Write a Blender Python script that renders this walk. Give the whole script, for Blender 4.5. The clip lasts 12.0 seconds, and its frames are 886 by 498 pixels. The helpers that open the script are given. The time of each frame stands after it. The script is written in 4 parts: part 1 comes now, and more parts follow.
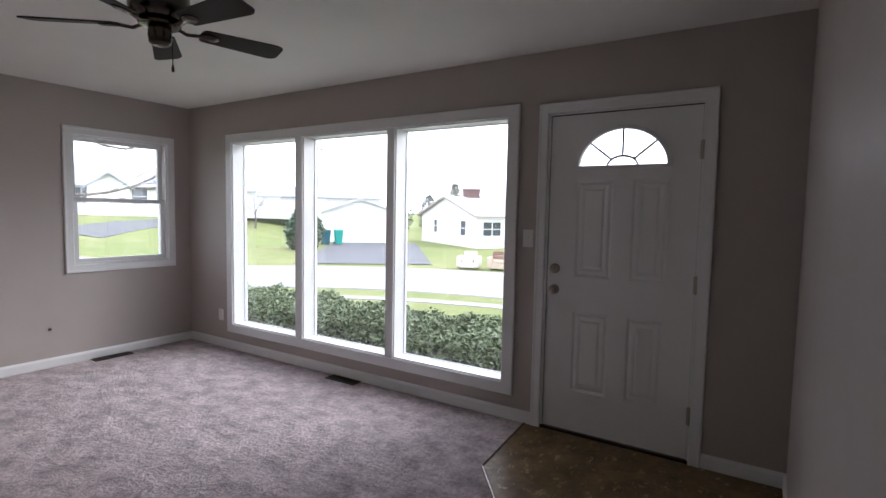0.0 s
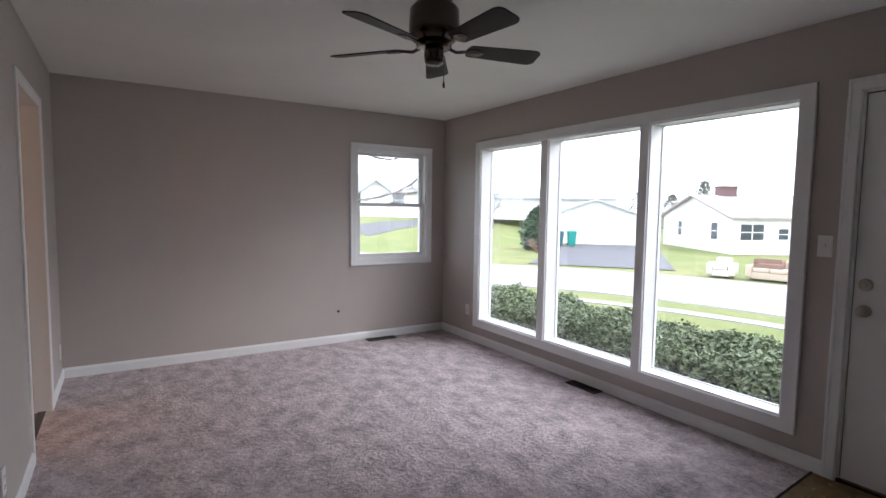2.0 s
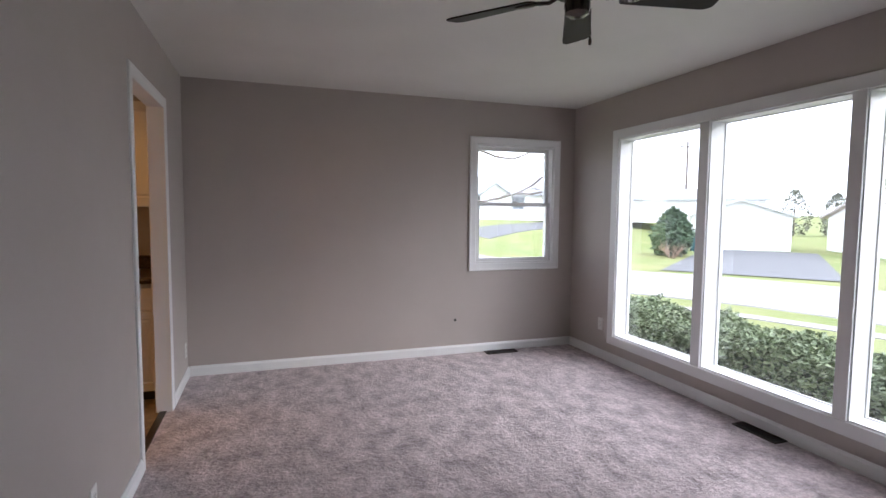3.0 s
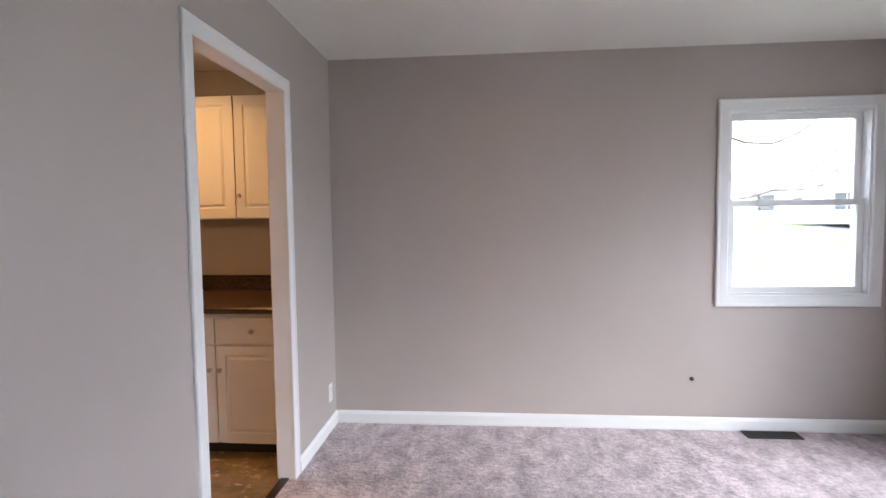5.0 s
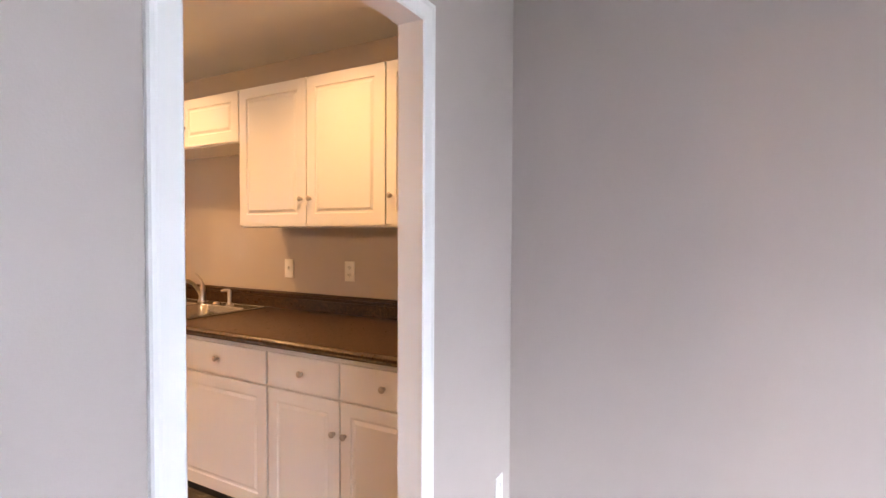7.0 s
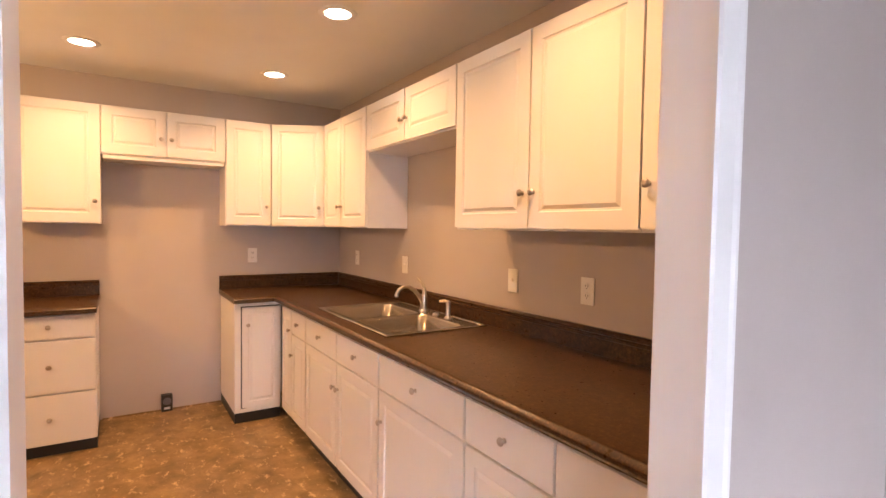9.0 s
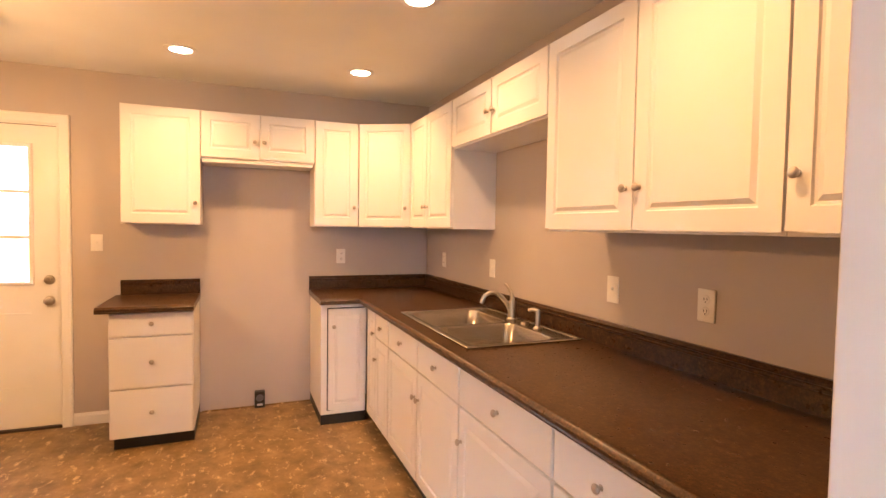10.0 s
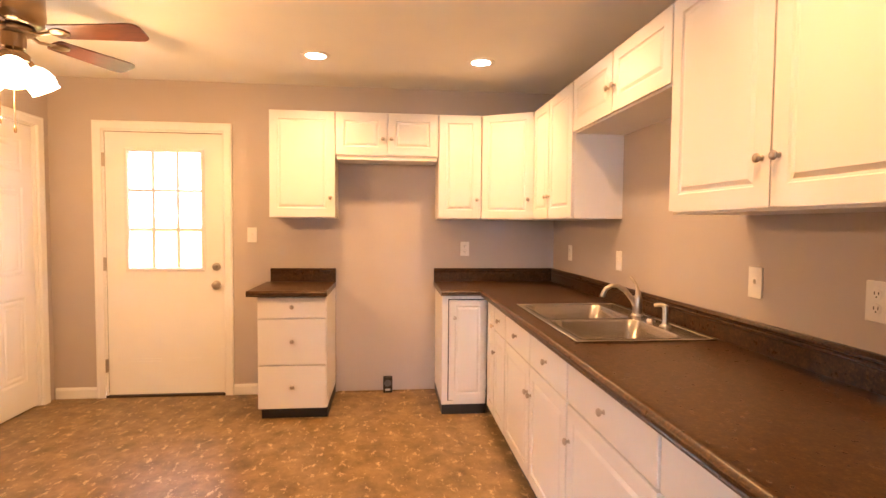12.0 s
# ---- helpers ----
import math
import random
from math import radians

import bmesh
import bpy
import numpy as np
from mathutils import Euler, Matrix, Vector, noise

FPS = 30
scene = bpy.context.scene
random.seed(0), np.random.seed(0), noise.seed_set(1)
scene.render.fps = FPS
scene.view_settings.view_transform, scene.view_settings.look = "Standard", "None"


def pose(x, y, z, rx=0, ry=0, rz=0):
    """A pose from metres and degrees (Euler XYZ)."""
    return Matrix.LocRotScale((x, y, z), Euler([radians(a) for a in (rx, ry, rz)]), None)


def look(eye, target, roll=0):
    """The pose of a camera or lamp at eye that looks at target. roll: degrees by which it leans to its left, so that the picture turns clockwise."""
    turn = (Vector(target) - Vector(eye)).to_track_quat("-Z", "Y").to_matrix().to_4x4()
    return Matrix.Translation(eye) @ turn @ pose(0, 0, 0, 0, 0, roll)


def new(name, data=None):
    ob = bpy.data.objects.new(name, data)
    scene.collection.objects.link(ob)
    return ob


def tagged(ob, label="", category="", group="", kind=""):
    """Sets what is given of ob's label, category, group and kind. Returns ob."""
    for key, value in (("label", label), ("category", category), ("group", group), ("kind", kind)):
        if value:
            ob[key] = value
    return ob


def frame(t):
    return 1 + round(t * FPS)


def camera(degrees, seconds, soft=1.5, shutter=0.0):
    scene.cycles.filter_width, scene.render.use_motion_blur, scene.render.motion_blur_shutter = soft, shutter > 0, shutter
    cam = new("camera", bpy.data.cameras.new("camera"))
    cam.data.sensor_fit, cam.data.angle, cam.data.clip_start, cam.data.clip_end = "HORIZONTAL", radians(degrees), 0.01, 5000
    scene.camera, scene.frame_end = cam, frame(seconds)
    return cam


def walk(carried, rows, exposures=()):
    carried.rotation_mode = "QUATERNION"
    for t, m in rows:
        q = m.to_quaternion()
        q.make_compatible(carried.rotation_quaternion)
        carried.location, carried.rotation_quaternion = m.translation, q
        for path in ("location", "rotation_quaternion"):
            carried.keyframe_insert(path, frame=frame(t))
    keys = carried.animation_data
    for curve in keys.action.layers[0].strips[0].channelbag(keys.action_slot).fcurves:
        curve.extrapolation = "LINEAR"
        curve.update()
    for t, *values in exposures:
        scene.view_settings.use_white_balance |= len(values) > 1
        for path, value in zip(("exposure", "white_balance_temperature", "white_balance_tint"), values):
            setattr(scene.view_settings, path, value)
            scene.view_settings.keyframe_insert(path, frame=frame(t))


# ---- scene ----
cam = camera(81.6, 12.0)
PATH = [
    (0, (0.488, -5.21, 1.409), (2.17, -4.136, 1.267), 1.1),
    (0.5, (0.446, -5.182, 1.396), (2.015, -3.95, 1.253), 1.2),
    (1, (0.423, -5.171, 1.409), (1.843, -3.771, 1.26), 1.1),
    (1.5, (0.406, -5.162, 1.408), (1.666, -3.616, 1.262), 1.0),
    (2, (0.452, -5.105, 1.417), (1.508, -3.414, 1.264), 0.8),
    (2.5, (0.629, -4.898, 1.394), (1.449, -3.08, 1.245), 0.5),
    (3, (0.652, -4.627, 1.385), (1.293, -2.738, 1.239), 0.5),
    (3.5, (0.74, -4.293, 1.398), (1.182, -2.348, 1.245), 0.3),
    (5.5, (1.064, -3.048, 1.381), (0.699, -1.084, 1.282), -0.5),
    (6, (0.997, -2.689, 1.362), (0.433, -0.771, 1.296), 0.1),
    (6.5, (0.933, -2.416, 1.36), (0.161, -0.572, 1.306), 0.3),
    (8.5, (0.584, -1.677, 1.418), (-0.954, -0.401, 1.337), 0.5),
    (9, (0.446, -1.546, 1.404), (-1.241, -0.474, 1.325), 0.9),
    (9.5, (0.332, -1.463, 1.408), (-1.451, -0.56, 1.326), 0.8),
    (10, (0.271, -1.401, 1.41), (-1.583, -0.656, 1.326), 0.9),
    (10.5, (0.24, -1.31, 1.404), (-1.683, -0.766, 1.323), 0.9),
    (11, (0.241, -1.264, 1.391), (-1.72, -0.879, 1.307), 0.8),
    (11.5, (0.245, -1.241, 1.365), (-1.734, -0.964, 1.279), 0.6),
    (12, (0.247, -1.233, 1.352), (-1.74, -1.024, 1.261), 0.5),
]
EXPOSURES = [(0, 0.36, 6000, 11), (2, 0.4, 6000, 11), (3, 0.56, 6000, 11), (3.5, 0.72, 5950, 11), (5.5, 1.72, 5800, 9), (6.5, 2.14, 5700, 9), (8.5, 2.31, 5650, 15), (9.5, 2.38, 5800, 15), (10.5, 2.52, 5850, 14), (12, 2.58, 5850, 14)]
walk(cam, [(t, look(eye, target, roll)) for t, eye, target, roll in PATH], EXPOSURES)

# ---- world, sun ----
world = bpy.data.worlds.new("sky")
scene.world = world
world.use_nodes = True
wn = world.node_tree
sky = wn.nodes.new("ShaderNodeTexSky")
sky.sky_type, sky.sun_disc = "NISHITA", False
sky.sun_elevation, sky.sun_rotation = radians(29), radians(120)
sky.air_density, sky.dust_density, sky.ozone_density = 1.0, 2.0, 1.0
cloud = wn.nodes.new("ShaderNodeMix")          # an even white overcast before the clear sky
cloud.data_type = "RGBA"
cloud.inputs[0].default_value = 0.85
cloud.inputs[7].default_value = (21.0, 21.6, 23.6, 1)
back = wn.nodes["Background"]
back.inputs["Strength"].default_value = 0.15
wn.links.new(sky.outputs[0], cloud.inputs[6])
wn.links.new(cloud.outputs[2], back.inputs["Color"])
sun = bpy.data.lights.new("sun", "SUN")
sun.energy, sun.angle, sun.color = 1.5, radians(35), (1.0, 0.98, 0.96)
new("sun", sun).matrix_world = look((0, 0, 30), (-46, 27, 0))


def lamp(name, kind, energy, colour, at, size=0.1):
    data = bpy.data.lights.new(name, kind)
    data.energy, data.color = energy, colour
    if kind == "AREA":
        data.shape, data.size, data.spread = "DISK", size, radians(130)
    else:
        data.shadow_soft_size = size
    ob = new(name, data)
    ob.matrix_world = Matrix.Translation(at)
    return ob


WARM = (1.0, 0.485, 0.147)
CANS = [(-3.18, -0.629), (-3.18, -1.709), (-1.973, -0.634), (-0.79, -0.634)]
H = 2.44
for cx, cy in CANS:
    lamp("can_lamp", "AREA", 2.4, WARM, (cx, cy, H - 0.012), 0.12)
FAN_K = (-2.28, -2.909)
for a in (30, 150, 270):
    lamp("bulb_lamp", "POINT", 4.8, WARM, (FAN_K[0] + 0.126 * math.cos(radians(a)), FAN_K[1] + 0.126 * math.sin(radians(a)), 1.912), 0.03)


# ---- materials ----
def material(name, colour, rough=0.5, metal=0.0, spec=0.5):
    m = bpy.data.materials.new(name)
    m.use_nodes = True
    b = m.node_tree.nodes["Principled BSDF"]
    b.inputs["Base Color"].default_value = (*colour, 1)
    b.inputs["Roughness"].default_value = rough
    b.inputs["Metallic"].default_value = metal
    b.inputs["Specular IOR Level"].default_value = spec
    return m


def noise_node(m, scale, detail=4.0, rough=0.55, stretch=None):
    n = m.node_tree.nodes
    tc = n.new("ShaderNodeTexCoord")
    tex = n.new("ShaderNodeTexNoise")
    tex.inputs["Scale"].default_value, tex.inputs["Detail"].default_value = scale, detail
    tex.inputs["Roughness"].default_value = rough
    if stretch:
        mp = n.new("ShaderNodeMapping")
        mp.inputs["Scale"].default_value = stretch
        m.node_tree.links.new(tc.outputs["Object"], mp.inputs[0])
        m.node_tree.links.new(mp.outputs[0], tex.inputs["Vector"])
    else:
        m.node_tree.links.new(tc.outputs["Object"], tex.inputs["Vector"])
    return tex.outputs["Fac"]


def ramp(m, fac, stops):
    r = m.node_tree.nodes.new("ShaderNodeValToRGB")
    el = r.color_ramp.elements
    while len(el) < len(stops):
        el.new(0.5)
    for e, (p, c) in zip(el, stops):
        e.position, e.color = p, (*c, 1)
    m.node_tree.links.new(fac, r.inputs[0])
    return r.outputs["Color"]


def mix(m, fac, a, b, mode="MIX"):
    x = m.node_tree.nodes.new("ShaderNodeMix")
    x.data_type, x.blend_type = "RGBA", mode
    for slot, v in ((0, fac), (6, a), (7, b)):
        if isinstance(v, (int, float)):
            x.inputs[slot].default_value = v
        elif isinstance(v, tuple):
            x.inputs[slot].default_value = (*v, 1)
        else:
            m.node_tree.links.new(v, x.inputs[slot])
    return x.outputs[2]


def base(m, colour):
    m.node_tree.links.new(colour, m.node_tree.nodes["Principled BSDF"].inputs["Base Color"])


def roughness(m, fac, lo, hi):
    r = m.node_tree.nodes.new("ShaderNodeMapRange")
    r.inputs["To Min"].default_value, r.inputs["To Max"].default_value = lo, hi
    m.node_tree.links.new(fac, r.inputs[0])
    m.node_tree.links.new(r.outputs[0], m.node_tree.nodes["Principled BSDF"].inputs["Roughness"])


def bump(m, fac, strength, distance=0.002):
    n = m.node_tree.nodes
    bp = n.new("ShaderNodeBump")
    bp.inputs["Strength"].default_value, bp.inputs["Distance"].default_value = strength, distance
    bsdf = n["Principled BSDF"]
    old = bsdf.inputs["Normal"].links
    if old:
        m.node_tree.links.new(old[0].from_socket, bp.inputs["Normal"])
    m.node_tree.links.new(fac, bp.inputs["Height"])
    m.node_tree.links.new(bp.outputs[0], bsdf.inputs["Normal"])


def painted(name, colour, rough, grain, amount=0.06, strength=0.25):
    """Rolled or brushed paint: slight unevenness of tone, fine relief."""
    m = material(name, colour, rough)
    lo = tuple(c * (1 - amount) for c in colour)
    hi = tuple(min(1, c * (1 + amount)) for c in colour)
    base(m, ramp(m, noise_node(m, 1.7, 3), [(0.3, lo), (0.7, hi)]))
    bump(m, noise_node(m, grain, 3), strength, 0.0012)
    roughness(m, noise_node(m, 6, 4), rough - 0.06, rough + 0.08)
    return m


WALL = painted("greige_wall_paint", (0.455, 0.405, 0.375), 0.5, 170, 0.03, 0.3)
CEIL = painted("ceiling_paint", (0.80, 0.785, 0.74), 0.8, 120, 0.03, 0.5)
TRIM = painted("white_trim_paint", (0.80, 0.80, 0.795), 0.35, 60, 0.02, 0.12)
DOORP = painted("white_door_paint", (0.82, 0.82, 0.815), 0.38, 90, 0.03, 0.12)
CAB = painted("white_cabinet_foil", (0.73, 0.715, 0.70), 0.32, 40, 0.015, 0.05)
PLATE = material("white_plastic", (0.78, 0.77, 0.74), 0.35)
SLOT = material("dark_slot", (0.03, 0.03, 0.03), 0.6)
TOE = material("black_toe_kick", (0.012, 0.012, 0.014), 0.45)
NICKEL = material("brushed_nickel", (0.45, 0.41, 0.36), 0.3, 1.0)
bump(NICKEL, noise_node(NICKEL, 90, 2), 0.1, 0.001)
STEEL = material("sink_steel", (0.45, 0.42, 0.385), 0.27, 1.0)
bump(STEEL, noise_node(STEEL, 30, 3, 0.6, (1, 14, 1)), 0.12, 0.001)
BRONZE = material("dark_pewter", (0.10, 0.085, 0.075), 0.22, 1.0)
BRASS = material("aged_brass", (0.38, 0.27, 0.16), 0.3, 1.0)
VENT = material("brown_register_paint", (0.045, 0.032, 0.026), 0.5, 0.3)
GLASS = material("window_glass", (1, 1, 1), 0.0)
GLASS.node_tree.nodes["Principled BSDF"].inputs["Transmission Weight"].default_value = 1.0
GLASS.node_tree.nodes["Principled BSDF"].inputs["IOR"].default_value = 1.45


def emitter(name, colour, strength):
    m = material(name, colour, 0.4)
    b = m.node_tree.nodes["Principled BSDF"]
    b.inputs["Emission Color"].default_value = (*colour, 1)
    b.inputs["Emission Strength"].default_value = strength
    return m


CAN_GLOW = emitter("lit_can_lens", (1.0, 0.80, 0.55), 7.0)
SHADE_GLOW = emitter("lit_frosted_shade", (1.0, 0.78, 0.5), 2.4)

CARPET = material("mauve_cut_pile_carpet", (0.3, 0.25, 0.24), 0.95, 0, 0.1)
c_patch = ramp(CARPET, noise_node(CARPET, 8.5, 5, 0.62, (1, 0.7, 1)), [(0.34, (0.34, 0.28, 0.29)), (0.63, (0.68, 0.57, 0.585))])
c_clump = ramp(CARPET, noise_node(CARPET, 34, 3, 0.65), [(0.32, (0.70, 0.69, 0.69)), (0.68, (1.14, 1.14, 1.14))])
c_tuft = ramp(CARPET, noise_node(CARPET, 110, 2, 0.6), [(0.3, (0.80, 0.80, 0.80)), (0.7, (1.12, 1.12, 1.12))])
base(CARPET, mix(CARPET, 1.0, mix(CARPET, 1.0, c_patch, c_clump, "MULTIPLY"), c_tuft, "MULTIPLY"))
bump(CARPET, noise_node(CARPET, 8.5, 5, 0.62, (1, 0.7, 1)), 0.5, 0.02)
bump(CARPET, noise_node(CARPET, 34, 3, 0.65), 0.9, 0.016)
bump(CARPET, noise_node(CARPET, 110, 2, 0.6), 0.8, 0.006)
CARPET.node_tree.nodes["Principled BSDF"].inputs["Sheen Weight"].default_value = 0.25

VINYL = material("mottled_brown_vinyl", (0.15, 0.085, 0.045), 0.38, 0, 0.3)
v1 = ramp(VINYL, noise_node(VINYL, 6.5, 6, 0.66), [(0.32, (0.105, 0.066, 0.029)), (0.5, (0.19, 0.124, 0.056)), (0.70, (0.29, 0.195, 0.092))])
v2 = ramp(VINYL, noise_node(VINYL, 12, 7, 0.74, (1, 1.6, 1)), [(0.555, (0, 0, 0)), (0.65, (0.85, 0.85, 0.85))])
base(VINYL, mix(VINYL, v2, v1, (0.56, 0.41, 0.22)))
roughness(VINYL, noise_node(VINYL, 14, 4), 0.3, 0.5)
bump(VINYL, noise_node(VINYL, 30, 4), 0.2, 0.002)

COUNTER = material("dark_brown_laminate", (0.03, 0.019, 0.013), 0.33, 0, 0.28)
k1 = ramp(COUNTER, noise_node(COUNTER, 105, 4, 0.75), [(0.38, (0.026, 0.012, 0.004)), (0.55, (0.062, 0.029, 0.010)), (0.72, (0.135, 0.073, 0.03))])
k2 = ramp(COUNTER, noise_node(COUNTER, 42, 5, 0.7), [(0.36, (0.55, 0.55, 0.55)), (0.66, (1.25, 1.25, 1.25))])
base(COUNTER, mix(COUNTER, 1.0, k1, k2, "MULTIPLY"))
roughness(COUNTER, noise_node(COUNTER, 40, 3), 0.24, 0.34)
bump(COUNTER, noise_node(COUNTER, 140, 2), 0.15, 0.001)


def wood(name, dark, light, rough=0.35):
    m = material(name, light, rough)
    base(m, ramp(m, noise_node(m, 9, 5, 0.65, (1, 9, 9)), [(0.3, dark), (0.7, light)]))
    return m


BLADE_DARK = wood("dark_walnut_blade", (0.012, 0.007, 0.005), (0.030, 0.017, 0.012), 0.5)
BLADE_DARK.node_tree.nodes["Principled BSDF"].inputs["Specular IOR Level"].default_value = 0.2
BLADE_RED = wood("cherry_blade", (0.055, 0.016, 0.008), (0.13, 0.042, 0.02), 0.32)


# ---- mesh helpers ----
def part(name, bm, mat, parent=None, label="", smooth=False, m=None):
    bmesh.ops.recalc_face_normals(bm, faces=bm.faces)
    me = bpy.data.meshes.new(name)
    bm.to_mesh(me)
    bm.free()
    me.materials.append(mat)
    if smooth:
        me.polygons.foreach_set("use_smooth", [True] * len(me.polygons))
        me.set_sharp_from_angle(angle=radians(40))
    ob = new(name, me)
    if m is not None:
        ob.matrix_basis = m
    if parent is not None:
        ob.parent = parent
    if label:
        ob["label"] = label
    return ob


def thing(name, m, label, category, group="", kind=""):
    ob = new(name)
    ob.empty_display_size = 0.1
    ob.matrix_basis = m
    return tagged(ob, label, category, group, kind)


def box(x0, x1, y0, y1, z0, z1, bevel=0.0, bm=None, seg=2):
    own = bmesh.new()
    bmesh.ops.create_cube(own, size=1, matrix=Matrix.Translation(((x0 + x1) / 2, (y0 + y1) / 2, (z0 + z1) / 2)) @ Matrix.Diagonal((abs(x1 - x0), abs(y1 - y0), abs(z1 - z0), 1)))
    if bevel:
        bmesh.ops.bevel(own, geom=own.edges[:], offset=bevel, segments=seg, profile=0.6, affect="EDGES")
    if bm is None:
        return own
    return join(bm, own)


def join(bm, other, m=None):
    me = bpy.data.meshes.new("tmp")
    if m is not None:
        other.transform(m)
    other.to_mesh(me)
    other.free()
    bm.from_mesh(me)
    bpy.data.meshes.remove(me)
    return bm


def lathe(profile, seg=24, axis="Z"):
    """Turn (radius, height) pairs about z; axis Y or X lays it down."""
    bm = bmesh.new()
    rings = []
    for r, h in profile:
        if r < 1e-6:
            rings.append([bm.verts.new((0, 0, h))])
        else:
            rings.append([bm.verts.new((r * math.cos(2 * math.pi * i / seg), r * math.sin(2 * math.pi * i / seg), h)) for i in range(seg)])
    for a, b in zip(rings, rings[1:]):
        for i in range(seg):
            q = [a[i % len(a)], a[(i + 1) % len(a)], b[(i + 1) % len(b)], b[i % len(b)]]
            q = list(dict.fromkeys(q))
            if len(q) > 2:
                bm.faces.new(q)
    if axis == "Y":
        bm.transform(pose(0, 0, 0, 90))
    if axis == "X":
        bm.transform(pose(0, 0, 0, 0, 90))
    return bm


def tube(points, radii, seg=8, caps=True):
    bm = bmesh.new()
    pts = [Vector(p) for p in points]
    if isinstance(radii, (int, float)):
        radii = [radii] * len(pts)
    rings, side = [], None
    for i, p in enumerate(pts):
        d = (pts[min(i + 1, len(pts) - 1)] - pts[max(i - 1, 0)]).normalized()
        if side is None:
            side = d.orthogonal().normalized()
        side = (side - d * side.dot(d)).normalized()
        up = d.cross(side)
        rings.append([bm.verts.new(p + radii[i] * (math.cos(2 * math.pi * k / seg) * side + math.sin(2 * math.pi * k / seg) * up)) for k in range(seg)])
    for a, b in zip(rings, rings[1:]):
        for k in range(seg):
            bm.faces.new((a[k], a[(k + 1) % seg], b[(k + 1) % seg], b[k]))
    if caps:
        bm.faces.new(rings[0][::-1]), bm.faces.new(rings[-1])
    return bm


def prism(poly, z0, z1):
    """Upright prism over a plan polygon."""
    bm = bmesh.new()
    lo = [bm.verts.new((x, y, z0)) for x, y in poly]
    hi = [bm.verts.new((x, y, z1)) for x, y in poly]
    bm.faces.new(lo[::-1]), bm.faces.new(hi)
    for i in range(len(poly)):
        j = (i + 1) % len(poly)
        bm.faces.new((lo[i], lo[j], hi[j], hi[i]))
    return bm


def slab(us, vs, t, kinds=None, profile=((0.0, 0.0), (0.010, 0.007), (0.022, 0.007), (0.046, 0.0))):
    """An upright slab in the plane y = 0 that faces -y, u along x, v along z. kinds maps cells (i, j) to 'o' (open) or 'p' (raised panel, cut by the
    profile of inset and depth)."""
    kinds = kinds or {}
    bm = bmesh.new()

    def quad(a, b, c, d):
        bm.faces.new([bm.verts.new(p) for p in (a, b, c, d)])

    nu, nv = len(us) - 1, len(vs) - 1
    for i in range(nu):
        for j in range(nv):
            k = kinds.get((i, j), "f")
            u0, u1, v0, v1 = us[i], us[i + 1], vs[j], vs[j + 1]
            if k != "o":
                quad((u0, t, v0), (u0, t, v1), (u1, t, v1), (u1, t, v0))
                if k == "f":
                    quad((u0, 0, v0), (u1, 0, v0), (u1, 0, v1), (u0, 0, v1))
                else:
                    rings = [[(u0 + a, d, v0 + a), (u1 - a, d, v0 + a), (u1 - a, d, v1 - a), (u0 + a, d, v1 - a)] for a, d in profile]
                    for r, s in zip(rings, rings[1:]):
                        for q in range(4):
                            quad(r[q], r[(q + 1) % 4], s[(q + 1) % 4], s[q])
                    quad(*rings[-1])
            for di, dj, e in ((-1, 0, ((u0, v0), (u0, v1))), (1, 0, ((u1, v0), (u1, v1))), (0, -1, ((u0, v0), (u1, v0))), (0, 1, ((u0, v1), (u1, v1)))):
                ni, nj = i + di, j + dj
                other = kinds.get((ni, nj), "f") if 0 <= ni < nu and 0 <= nj < nv else "o"
                if k != "o" and other == "o":
                    (a, b), (c, d) = e
                    quad((a, 0, b), (c, 0, d), (c, t, d), (a, t, b))
    bmesh.ops.remove_doubles(bm, verts=bm.verts, dist=1e-5)
    return bm


def sweep(path, profile, closed=False):
    """Sweep a profile of (across, out) pairs along a path in the plane of u and v, with mitred corners; out is towards -y, across to the path's right."""
    bm = bmesh.new()
    n = len(path)
    rings = []
    for i, (u, v) in enumerate(path):
        p = Vector((u, v))
        a = (p - Vector(path[i - 1])).normalized() if closed or i else None
        b = (Vector(path[(i + 1) % n]) - p).normalized() if closed or i < n - 1 else None
        a, b = a or b, b or a
        na, nb = Vector((a.y, -a.x)), Vector((b.y, -b.x))
        mitre = (na + nb).normalized()
        mitre /= max(0.2, mitre.dot(na))
        rings.append([bm.verts.new((u + mitre.x * s, -o, v + mitre.y * s)) for s, o in profile])
    m = len(profile)
    for i in range(n if closed else n - 1):
        r, s = rings[i], rings[(i + 1) % n]
        for k in range(m):
            bm.faces.new((r[k], r[(k + 1) % m], s[(k + 1) % m], s[k]))
    if not closed:
        bm.faces.new(rings[0]), bm.faces.new(rings[-1][::-1])
    return bm


CASING = [(0, 0), (0, 0.012), (0.006, 0.017), (0.05, 0.017), (0.058, 0.020), (0.068, 0.020), (0.072, 0.014), (0.072, 0)]
DOORCASE = [(0, 0), (0, 0.012), (0.006, 0.017), (0.044, 0.017), (0.051, 0.020), (0.060, 0.020), (0.064, 0.014), (0.064, 0)]
THINCASE = [(0, 0), (0, 0.006), (0.006, 0.010), (0.05, 0.010), (0.058, 0.013), (0.066, 0.013), (0.070, 0.009), (0.070, 0)]
FLATCASE = [(0, 0), (0, 0.014), (0.004, 0.018), (0.078, 0.018), (0.082, 0.014), (0.082, 0)]
SKIRT = [(0, 0), (0, 0.012), (0.010, 0.014), (0.066, 0.014), (0.078, 0.008), (0.085, 0.006), (0.085, 0)]

